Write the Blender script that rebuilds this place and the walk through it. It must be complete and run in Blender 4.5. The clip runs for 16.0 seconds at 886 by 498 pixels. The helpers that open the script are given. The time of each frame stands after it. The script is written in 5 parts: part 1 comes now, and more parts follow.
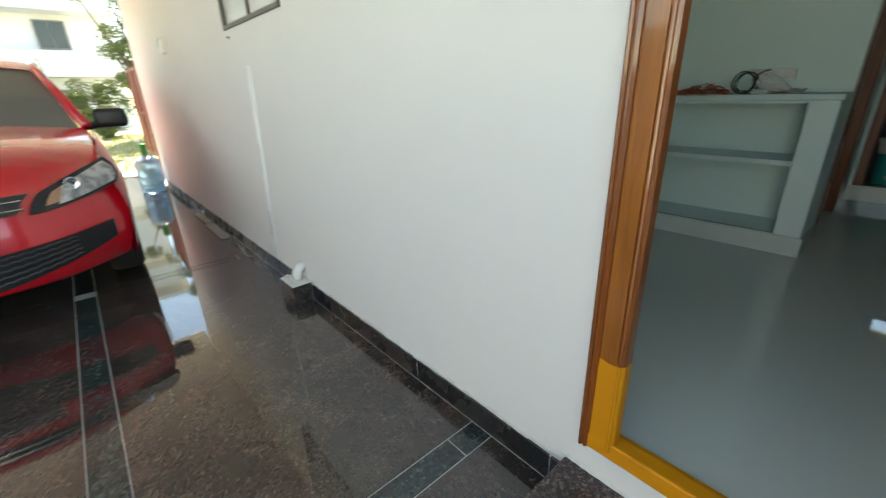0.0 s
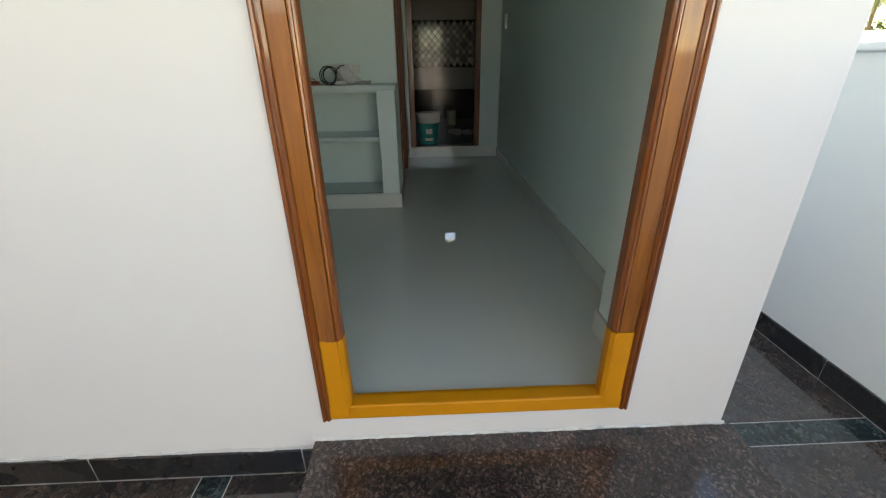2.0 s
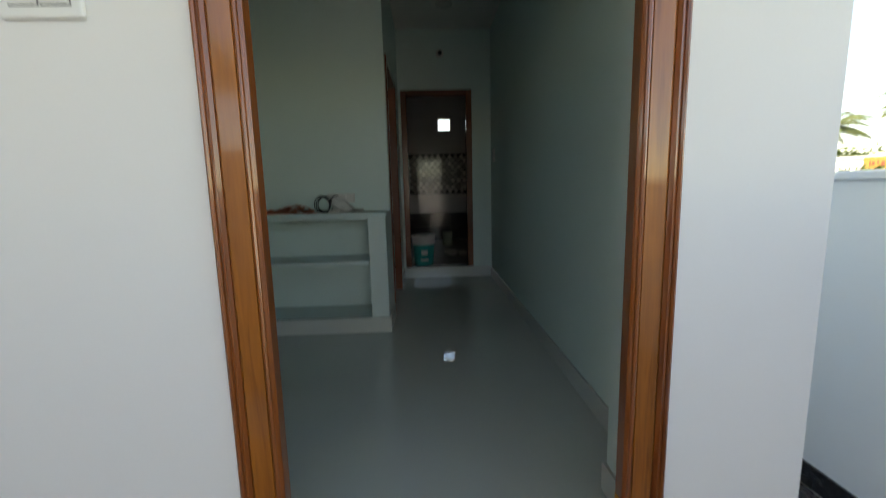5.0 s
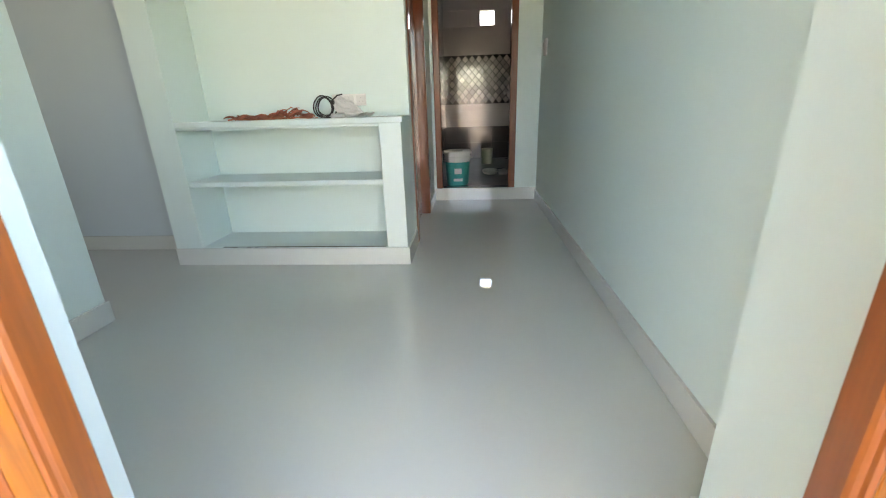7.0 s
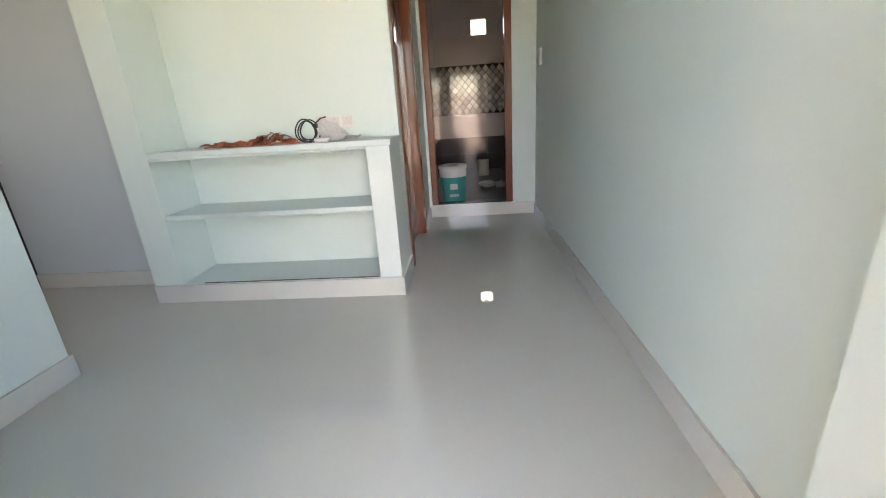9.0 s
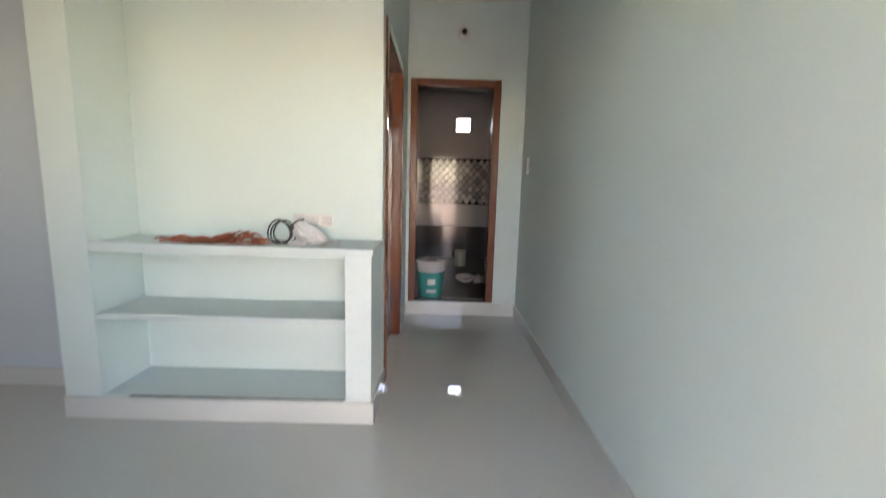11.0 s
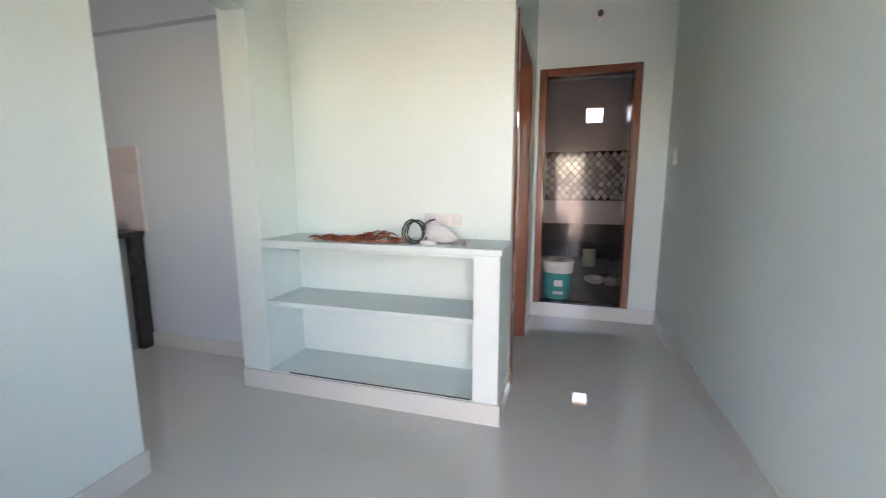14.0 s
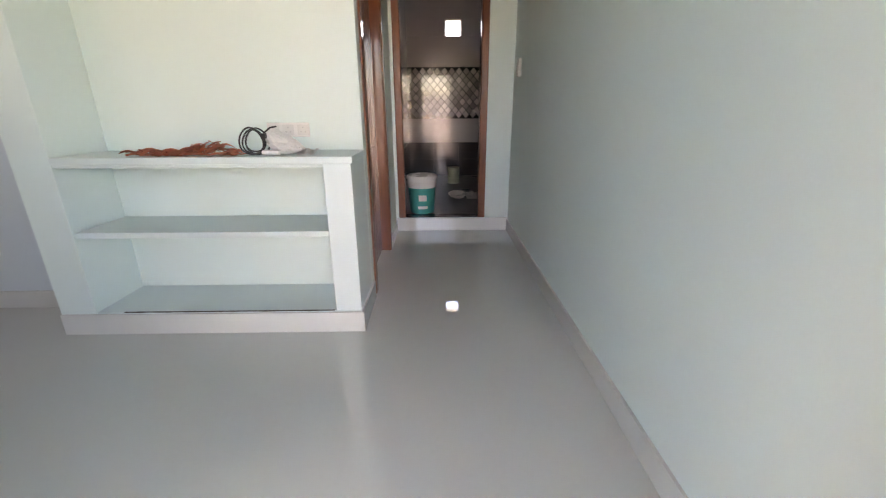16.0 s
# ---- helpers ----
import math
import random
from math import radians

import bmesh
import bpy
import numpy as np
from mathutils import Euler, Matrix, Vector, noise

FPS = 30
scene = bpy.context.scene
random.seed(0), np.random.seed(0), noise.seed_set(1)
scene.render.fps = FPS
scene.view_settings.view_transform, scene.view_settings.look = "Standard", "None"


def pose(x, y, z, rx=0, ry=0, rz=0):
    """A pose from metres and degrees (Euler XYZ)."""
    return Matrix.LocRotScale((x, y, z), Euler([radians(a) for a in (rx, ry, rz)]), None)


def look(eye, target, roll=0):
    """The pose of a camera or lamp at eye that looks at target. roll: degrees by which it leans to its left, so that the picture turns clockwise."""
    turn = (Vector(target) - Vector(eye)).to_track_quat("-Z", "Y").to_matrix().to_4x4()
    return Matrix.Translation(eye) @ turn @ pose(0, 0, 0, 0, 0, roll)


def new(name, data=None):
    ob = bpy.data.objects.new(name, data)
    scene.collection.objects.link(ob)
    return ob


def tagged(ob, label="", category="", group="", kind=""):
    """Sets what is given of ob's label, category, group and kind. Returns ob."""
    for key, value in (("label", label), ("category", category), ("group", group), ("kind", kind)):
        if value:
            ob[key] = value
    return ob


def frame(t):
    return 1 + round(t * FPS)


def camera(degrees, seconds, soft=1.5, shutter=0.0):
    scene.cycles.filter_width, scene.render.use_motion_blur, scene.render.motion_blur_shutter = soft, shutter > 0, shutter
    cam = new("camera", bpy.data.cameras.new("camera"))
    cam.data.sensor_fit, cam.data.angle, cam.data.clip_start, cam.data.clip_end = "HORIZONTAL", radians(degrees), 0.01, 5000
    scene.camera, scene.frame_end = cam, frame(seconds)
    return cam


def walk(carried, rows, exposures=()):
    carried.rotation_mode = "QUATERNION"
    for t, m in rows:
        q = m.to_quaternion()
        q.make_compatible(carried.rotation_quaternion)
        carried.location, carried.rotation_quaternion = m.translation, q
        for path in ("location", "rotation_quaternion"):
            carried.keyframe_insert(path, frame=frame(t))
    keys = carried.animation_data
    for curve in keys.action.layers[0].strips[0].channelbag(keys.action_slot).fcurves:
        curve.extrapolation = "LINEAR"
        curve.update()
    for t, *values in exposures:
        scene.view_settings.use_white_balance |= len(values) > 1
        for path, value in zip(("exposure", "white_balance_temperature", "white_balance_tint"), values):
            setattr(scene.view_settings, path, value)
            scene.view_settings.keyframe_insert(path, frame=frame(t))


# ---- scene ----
cam = camera(95.0, 16.0, soft=1.1, shutter=0.2)
PATH = [
    (0, (0.103, 0.064, 0.958), (1.326, 1.475, 0.24), -1.7),
    (0.5, (0.169, 0.19, 0.953), (1.765, 1.046, 0.105), -3.5),
    (0.7, (0.182, 0.186, 0.981), (1.862, 0.752, 0.054), -3.2),
    (1, (0.135, 0.168, 0.986), (1.882, 0.285, 0.019), -2.3),
    (1.5, (0.029, 0.176, 0.993), (1.777, 0.055, 0.028), -1.2),
    (2, (0.014, 0.144, 1.024), (1.835, 0.081, 0.197), -0.8),
    (2.5, (0.053, 0.091, 1.057), (1.945, -0.02, 0.419), 1.8),
    (3, (0.077, 0.065, 1.126), (2.071, -0.052, 1.036), -0.4),
    (3.5, (0.065, 0.071, 1.221), (2.018, -0.063, 1.632), 0.8),
    (4, (0.045, 0.089, 1.281), (1.917, -0.036, 1.975), 1.0),
    (4.5, (0.071, 0.065, 1.214), (2.038, -0.04, 1.565), -1.0),
    (5, (0.132, 0.054, 1.05), (2.11, -0.013, 0.762), -1.4),
    (5.2, (0.152, 0.043, 1.035), (2.058, -0.003, 0.431), -0.4),
    (7.3, (0.776, -0.056, 0.934), (2.655, 0.109, 0.269), -1.7),
    (7.5, (0.82, -0.061, 1.003), (2.685, 0.085, 0.297), -1.4),
    (8, (0.892, -0.054, 0.98), (2.733, 0.083, 0.213), -3.3),
    (8.5, (0.895, -0.054, 0.991), (2.78, 0.103, 0.34), -4.7),
    (10.8, (1.116, 0.007, 1.078), (3.047, 0.084, 0.561), 0.4),
    (11, (1.167, 0.036, 1.189), (3.147, 0.022, 0.905), 1.6),
    (11.5, (1.209, 0.032, 1.287), (3.199, 0.055, 1.483), 0.0),
    (12, (1.219, 0.041, 1.321), (3.177, 0.242, 1.671), -0.4),
    (12.5, (1.199, 0.071, 1.338), (3.069, 0.643, 1.758), -0.7),
    (13, (1.192, 0.11, 1.334), (2.94, 1.014, 1.689), -0.6),
    (13.5, (1.182, 0.106, 1.25), (2.92, 1.092, 1.154), -2.1),
    (14, (1.214, 0.085, 1.197), (3.107, 0.651, 0.891), -0.1),
    (14.5, (1.215, 0.007, 1.165), (3.188, 0.073, 0.845), 0.7),
    (15, (1.174, -0.026, 1.116), (3.115, 0.087, 0.651), -1.6),
    (15.5, (1.159, -0.051, 1.088), (3.077, 0.089, 0.541), 2.0),
    (16, (1.204, -0.032, 1.095), (3.097, -0.056, 0.45), -0.3),
]
EXPOSURES = [(0.0, 2.58, 8400, 3), (0.5, 2.84, 8800, 6), (1.0, 2.94, 9100, 10), (1.5, 2.9, 9200, 11), (2.0, 2.75, 9200, 12), (2.5, 2.67, 9100, 13), (3.0, 2.18, 8700, 12), (3.5, 1.9, 8500, 10),
             (4.0, 1.72, 8100, 10), (4.5, 1.72, 7800, 8), (5.0, 2.14, 8200, 9), (5.3, 2.5, 8300, 10), (6.2, 3.2, 8500, 14),
             (7.2, 5.06, 9200, 22), (8.3, 5.02, 9400, 29), (11.2, 4.99, 9200, 32), (12.5, 5.2, 8800, 34), (13.2, 5.2, 8500, 33), (14.2, 5.12, 8800, 35), (16.0, 4.97, 9300, 35)]
walk(cam, [(t, look(eye, target, roll)) for t, eye, target, roll in PATH], EXPOSURES)

# ---- world, sun ----
SUN_EL, SUN_AZ = radians(52), radians(22)  # azimuth from +y towards +x
world = bpy.data.worlds.new("sky")
scene.world = world
world.use_nodes = True
wn = world.node_tree
sky = wn.nodes.new("ShaderNodeTexSky")
sky.sky_type = "NISHITA"
sky.sun_disc = False
sky.sun_elevation, sky.sun_rotation = SUN_EL, SUN_AZ
sky.dust_density = 0.2
wn.nodes["Background"].inputs[1].default_value = 0.115
wn.links.new(sky.outputs[0], wn.nodes["Background"].inputs[0])

sun_data = bpy.data.lights.new("sun", "SUN")
sun_data.energy, sun_data.angle, sun_data.color = 4.8, radians(0.5), (1.0, 0.95, 0.86)
sun = new("sun", sun_data)
sun_from = Vector((math.sin(SUN_AZ) * math.cos(SUN_EL), math.cos(SUN_AZ) * math.cos(SUN_EL), math.sin(SUN_EL)))
sun.matrix_world = look(sun_from * 40, (0, 0, 0))
# daylight of the sky through the kitchen window
window_data = bpy.data.lights.new("kitchen_window_daylight", "AREA")
window_data.shape, window_data.size, window_data.size_y = "RECTANGLE", 0.84, 0.84
window_data.energy, window_data.color = 0.27, (0.86, 0.93, 1.0)
window_light = new("kitchen_window_daylight", window_data)
window_light.matrix_world = look((1.10, 2.73, 1.83), (3.0, 2.73, 1.5))



# ---- materials ----
def material(name, colour, rough=0.5, metal=0.0, other=None, scale=6.0, amount=0.5, fine=90.0, bump=0.05, coat=0.0, stretch=(1, 1, 1),
             by_object=0.0, detail=4.0, mid=0.5, contrast=0.25, rough_var=0.08):
    """Two scales of variation between colour and other, fine relief, uneven gloss."""
    m = bpy.data.materials.new(name)
    m.use_nodes = True
    n, l = m.node_tree.nodes, m.node_tree.links
    b = n["Principled BSDF"]
    other = other or tuple(c * 0.88 for c in colour)
    co = n.new("ShaderNodeTexCoord")
    mp = n.new("ShaderNodeMapping")
    mp.inputs["Scale"].default_value = stretch
    l.new(co.outputs["Object"], mp.inputs[0])
    big = n.new("ShaderNodeTexNoise")
    big.inputs["Scale"].default_value, big.inputs["Detail"].default_value = scale, detail
    small = n.new("ShaderNodeTexNoise")
    small.inputs["Scale"].default_value, small.inputs["Detail"].default_value = fine, 3.0
    l.new(mp.outputs[0], big.inputs[0])
    l.new(mp.outputs[0], small.inputs[0])
    ramp = n.new("ShaderNodeMapRange")
    ramp.inputs[1].default_value, ramp.inputs[2].default_value = mid - contrast, mid + contrast
    l.new(big.outputs[0], ramp.inputs[0])
    mixf = n.new("ShaderNodeMath")
    mixf.operation = "MULTIPLY_ADD"
    mixf.inputs[1].default_value = 1.0 - amount
    l.new(ramp.outputs[0], mixf.inputs[0])
    sm = n.new("ShaderNodeMath")
    sm.operation = "MULTIPLY"
    sm.inputs[1].default_value = amount
    l.new(small.outputs[0], sm.inputs[0])
    l.new(sm.outputs[0], mixf.inputs[2])
    mix = n.new("ShaderNodeMix")
    mix.data_type = "RGBA"
    mix.inputs[6].default_value, mix.inputs[7].default_value = (*colour, 1), (*other, 1)
    l.new(mixf.outputs[0], mix.inputs[0])
    out = mix.outputs[2]
    if by_object:
        info = n.new("ShaderNodeObjectInfo")
        mr = n.new("ShaderNodeMapRange")
        mr.inputs[3].default_value, mr.inputs[4].default_value = 1 - by_object, 1 + by_object
        l.new(info.outputs["Random"], mr.inputs[0])
        hs = n.new("ShaderNodeHueSaturation")
        l.new(mr.outputs[0], hs.inputs["Value"])
        l.new(out, hs.inputs["Color"])
        out = hs.outputs[0]
    l.new(out, b.inputs["Base Color"])
    rr = n.new("ShaderNodeMapRange")
    rr.inputs[3].default_value, rr.inputs[4].default_value = max(0.02, rough - rough_var), rough + rough_var
    l.new(big.outputs[0], rr.inputs[0])
    l.new(rr.outputs[0], b.inputs["Roughness"])
    b.inputs["Metallic"].default_value = metal
    b.inputs["Coat Weight"].default_value = coat
    b.inputs["Coat Roughness"].default_value = 0.08
    if bump:
        bp = n.new("ShaderNodeBump")
        bp.inputs["Strength"].default_value, bp.inputs["Distance"].default_value = bump, 0.01
        l.new(small.outputs[0], bp.inputs["Height"])
        l.new(bp.outputs[0], b.inputs["Normal"])
    return m


def speckled(name, base, fleck, pale, rough, cell=55.0, ior=1.7):
    """Polished granite: mineral grains in three tones with drifting cloudiness."""
    m = bpy.data.materials.new(name)
    m.use_nodes = True
    n, l = m.node_tree.nodes, m.node_tree.links
    b = n["Principled BSDF"]
    co = n.new("ShaderNodeTexCoord")
    warp = n.new("ShaderNodeTexNoise")
    warp.inputs["Scale"].default_value, warp.inputs["Detail"].default_value = 30, 5
    l.new(co.outputs["Object"], warp.inputs[0])
    addv = n.new("ShaderNodeVectorMath")
    addv.operation = "MULTIPLY_ADD"
    addv.inputs[1].default_value = (0.03, 0.03, 0.03)
    l.new(warp.outputs["Color"], addv.inputs[0])
    l.new(co.outputs["Object"], addv.inputs[2])
    vor = n.new("ShaderNodeTexVoronoi")
    vor.inputs["Scale"].default_value = cell
    l.new(addv.outputs[0], vor.inputs[0])
    r = n.new("ShaderNodeValToRGB")
    e = r.color_ramp.elements
    e[0].position, e[0].color = 0.0, (*base, 1)
    e[1].position, e[1].color = 0.93, (*pale, 1)
    x = e.new(0.45)
    x.color = (*base, 1)
    x = e.new(0.6)
    x.color = (*fleck, 1)
    x = e.new(0.88)
    x.color = (*fleck, 1)
    sep = n.new("ShaderNodeSeparateColor")
    l.new(vor.outputs["Color"], sep.inputs[0])
    l.new(sep.outputs[0], r.inputs[0])
    cloud = n.new("ShaderNodeTexNoise")
    cloud.inputs["Scale"].default_value, cloud.inputs["Detail"].default_value = 5, 5
    l.new(co.outputs["Object"], cloud.inputs[0])
    mr = n.new("ShaderNodeMapRange")
    mr.inputs[1].default_value, mr.inputs[2].default_value, mr.inputs[3].default_value, mr.inputs[4].default_value = 0.3, 0.7, 0.55, 1.5
    l.new(cloud.outputs[0], mr.inputs[0])
    hs = n.new("ShaderNodeHueSaturation")
    l.new(mr.outputs[0], hs.inputs["Value"])
    l.new(r.outputs[0], hs.inputs["Color"])
    l.new(hs.outputs[0], b.inputs["Base Color"])
    rr = n.new("ShaderNodeMapRange")
    rr.inputs[3].default_value, rr.inputs[4].default_value = rough * 0.5, rough * 1.7
    l.new(cloud.outputs[0], rr.inputs[0])
    l.new(rr.outputs[0], b.inputs["Roughness"])
    b.inputs["IOR"].default_value = ior
    return m


def timber(name, dark, light, along="z", rough=0.38, coat=1.0):
    """Varnished teak with long grain along one axis."""
    m = bpy.data.materials.new(name)
    m.use_nodes = True
    n, l = m.node_tree.nodes, m.node_tree.links
    b = n["Principled BSDF"]
    co = n.new("ShaderNodeTexCoord")
    mp = n.new("ShaderNodeMapping")
    mp.inputs["Scale"].default_value = {"z": (14, 14, 1.0), "y": (14, 1.0, 14), "x": (1.0, 14, 14)}[along]
    l.new(co.outputs["Object"], mp.inputs[0])
    g = n.new("ShaderNodeTexNoise")
    g.inputs["Scale"].default_value, g.inputs["Detail"].default_value, g.inputs["Distortion"].default_value = 2.2, 8, 1.6
    f = n.new("ShaderNodeTexNoise")
    f.inputs["Scale"].default_value, f.inputs["Detail"].default_value = 14, 4
    broad = n.new("ShaderNodeTexNoise")
    broad.inputs["Scale"].default_value, broad.inputs["Detail"].default_value = 1.3, 3
    for q in (g, f, broad):
        l.new(mp.outputs[0], q.inputs[0])
    s1 = n.new("ShaderNodeMath")
    s1.operation = "MULTIPLY_ADD"
    s1.inputs[1].default_value = 0.35
    l.new(f.outputs[0], s1.inputs[0])
    l.new(g.outputs[0], s1.inputs[2])
    s2 = n.new("ShaderNodeMath")
    s2.operation = "MULTIPLY_ADD"
    s2.inputs[1].default_value = 0.95
    l.new(broad.outputs[0], s2.inputs[0])
    l.new(s1.outputs[0], s2.inputs[2])
    r = n.new("ShaderNodeValToRGB")
    e = r.color_ramp.elements
    e[0].position, e[0].color = 0.0, (*dark, 1)
    e[1].position, e[1].color = 1.0, (*light, 1)
    x = e.new(0.45)
    x.color = (*[0.45 * p + 0.55 * q for p, q in zip(dark, light)], 1)
    spread = n.new("ShaderNodeMapRange")
    spread.inputs[1].default_value, spread.inputs[2].default_value = 0.74, 1.52
    l.new(s2.outputs[0], spread.inputs[0])
    l.new(spread.outputs[0], r.inputs[0])
    l.new(r.outputs[0], b.inputs["Base Color"])
    b.inputs["Roughness"].default_value = rough
    b.inputs["Specular IOR Level"].default_value = 0.3
    b.inputs["Coat Weight"].default_value, b.inputs["Coat Roughness"].default_value = coat, 0.09
    wave = n.new("ShaderNodeBump")
    wave.inputs["Strength"].default_value, wave.inputs["Distance"].default_value = 0.10, 0.02
    l.new(broad.outputs[0], wave.inputs["Height"])
    l.new(wave.outputs[0], b.inputs["Coat Normal"])
    bp = n.new("ShaderNodeBump")
    bp.inputs["Strength"].default_value, bp.inputs["Distance"].default_value = 0.12, 0.004
    l.new(s1.outputs[0], bp.inputs["Height"])
    l.new(bp.outputs[0], b.inputs["Normal"])
    return m


MINT = material("mint_paint", (0.672, 0.808, 0.780), 0.5, other=(0.637, 0.777, 0.746), scale=1.6, fine=160, amount=0.3, bump=0.03)
# kitchen walls get a darker, bluer base colour than the mint room
KITCHEN = material("kitchen_wall_grey", (0.56, 0.655, 0.69), 0.6, other=(0.525, 0.62, 0.655), scale=1.6, fine=140, amount=0.3, bump=0.03)
WHITEWASH = material("exterior_white", (0.785, 0.772, 0.755), 0.6, other=(0.74, 0.728, 0.712), scale=1.4, fine=140, amount=0.3, bump=0.018)
CEIL = material("ceiling_white", (0.86, 0.86, 0.84), 0.7, scale=1.2, fine=120, amount=0.3, bump=0.04)
PALEBLUE = material("compound_paint", (0.88, 0.90, 0.89), 0.55, other=(0.84, 0.865, 0.855), scale=1.8, fine=120, amount=0.3, bump=0.02)
FLOOR_TILE = material("vitrified_tile", (0.578, 0.603, 0.565), 0.014, other=(0.543, 0.568, 0.53), scale=1.3, fine=60, amount=0.25, bump=0.0, rough_var=0.010)
SKIRT_TILE = material("skirting_tile", (0.64, 0.67, 0.635), 0.03, other=(0.60, 0.63, 0.595), scale=2.5, fine=80, amount=0.3, bump=0.0, rough_var=0.015)
SKIRT_TILE.node_tree.nodes["Principled BSDF"].inputs["IOR"].default_value = 1.55
FLOOR_TILE.node_tree.nodes["Principled BSDF"].inputs["IOR"].default_value = 1.85
GRANITE = speckled("brown_granite", (0.040, 0.031, 0.028), (0.058, 0.045, 0.040), (0.088, 0.070, 0.063), 0.035, 130, 1.85)
GRANITE_STEP = speckled("step_granite", (0.028, 0.022, 0.021), (0.066, 0.046, 0.041), (0.13, 0.090, 0.078), 0.10, 140, 1.55)
GREEN_GRANITE = speckled("green_granite", (0.016, 0.026, 0.026), (0.032, 0.048, 0.048), (0.07, 0.092, 0.092), 0.08, 100)
BLACK_GRANITE = speckled("black_granite", (0.012, 0.012, 0.014), (0.022, 0.022, 0.026), (0.05, 0.05, 0.055), 0.16, 110)
GROUT = material("white_grout", (0.55, 0.54, 0.52), 0.8, other=(0.35, 0.34, 0.33), scale=14, fine=200, bump=0.2)
CAULK = material("white_putty", (0.75, 0.75, 0.73), 0.7, other=(0.6, 0.6, 0.58), scale=20, fine=150, bump=0.3)
TEAK_Z = timber("teak_upright", (0.15, 0.040, 0.006), (0.42, 0.138, 0.019), "z")
TEAK_Y = timber("teak_across", (0.15, 0.040, 0.006), (0.42, 0.138, 0.019), "y")
# darker teak: the beads' own tone, and painted shade on the reveals
TEAK_DARK = timber("teak_dark_bead_reveal", (0.14, 0.033, 0.007), (0.31, 0.084, 0.015), "z")
TEAK_DARK_Y = timber("teak_dark_bead_reveal_across", (0.14, 0.033, 0.007), (0.31, 0.084, 0.015), "y")
ROSE_Z = timber("redwood_upright", (0.09, 0.021, 0.007), (0.23, 0.058, 0.018), "z")
ROSE_Y = timber("redwood_across", (0.09, 0.021, 0.007), (0.23, 0.058, 0.018), "y")
YELLOW = material("turmeric_paint", (0.68, 0.265, 0.004), 0.55, other=(0.60, 0.225, 0.003), scale=9, fine=120, amount=0.3, bump=0.05)
PLASTIC = material("white_plastic", (0.80, 0.80, 0.78), 0.28, other=(0.76, 0.76, 0.74), scale=4, bump=0.0)
# near-black for wires, and for painted shade in switch gaps and pin holes
SHADOWGAP = material("dark_gap_wire", (0.03, 0.03, 0.03), 0.5, bump=0.0)
CHROME = material("chrome", (0.75, 0.75, 0.76), 0.16, 1.0, bump=0.0)
STEEL = material("brushed_steel", (0.5, 0.5, 0.5), 0.35, 1.0, fine=150, bump=0.05)


# ---- mesh helpers ----
def block(bm, x0, y0, z0, x1, y1, z1, bevel=0.0, segments=2):
    """A box between two corners, with rounded edges if asked for."""
    r = bmesh.ops.create_cube(bm, size=1.0, matrix=Matrix.Translation(((x0 + x1) / 2, (y0 + y1) / 2, (z0 + z1) / 2)) @ Matrix.Diagonal((abs(x1 - x0), abs(y1 - y0), abs(z1 - z0), 1)))
    if bevel:
        edges = list({e for v in r["verts"] for e in v.link_edges})
        bmesh.ops.bevel(bm, geom=edges, offset=bevel, segments=segments, affect="EDGES", profile=0.5)


def lathe(bm, profile, centre=(0, 0, 0), steps=24, axis="z"):
    """A turned shape from (radius, height) pairs."""
    rings = []
    for r, h in profile:
        ring = []
        for k in range(steps):
            a = 2 * math.pi * k / steps
            p = (r * math.cos(a), r * math.sin(a), h)
            if axis == "x":
                p = (h, r * math.cos(a), r * math.sin(a))
            if axis == "y":
                p = (r * math.sin(a), h, r * math.cos(a))
            ring.append(bm.verts.new(Vector(p) + Vector(centre)))
        rings.append(ring)
    for a, b in zip(rings, rings[1:]):
        for k in range(steps):
            bm.faces.new((a[k], a[(k + 1) % steps], b[(k + 1) % steps], b[k]))
    bm.faces.new(rings[0][::-1])
    bm.faces.new(rings[-1])


def tube(bm, points, radius, steps=8):
    """A round rod along points."""
    pts = [Vector(p) for p in points]
    rings = []
    for i, p in enumerate(pts):
        d = (pts[min(i + 1, len(pts) - 1)] - pts[max(i - 1, 0)]).normalized()
        u = d.orthogonal().normalized() if not rings else (last - d * last.dot(d)).normalized()
        last = u
        v = d.cross(u)
        r = radius(i / (len(pts) - 1)) if callable(radius) else radius
        rings.append([bm.verts.new(p + r * (math.cos(2 * math.pi * k / steps) * u + math.sin(2 * math.pi * k / steps) * v)) for k in range(steps)])
    for a, b in zip(rings, rings[1:]):
        for k in range(steps):
            bm.faces.new((a[k], a[(k + 1) % steps], b[(k + 1) % steps], b[k]))
    bm.faces.new(rings[0][::-1])
    bm.faces.new(rings[-1])


def sweep(bm, profile, place):
    """Joins copies of a closed profile: place(i, (u, v)) gives the point at the two ends."""
    a = [bm.verts.new(place(0, p)) for p in profile]
    b = [bm.verts.new(place(1, p)) for p in profile]
    k = len(profile)
    for i in range(k):
        bm.faces.new((a[i], a[(i + 1) % k], b[(i + 1) % k], b[i]))
    bm.faces.new(a[::-1])
    bm.faces.new(b)


def finish(bm, name, mat, smooth=False):
    bmesh.ops.recalc_face_normals(bm, faces=bm.faces)
    me = bpy.data.meshes.new(name)
    bm.to_mesh(me)
    bm.free()
    me.materials.append(mat)
    if smooth:
        for f in me.polygons:
            f.use_smooth = True
    return me


def part(name, bm, mat, parent=None, label="", smooth=False):
    ob = new(name, finish(bm, name, mat, smooth))
    ob.parent = parent
    if label:
        tagged(ob, label)
    return ob


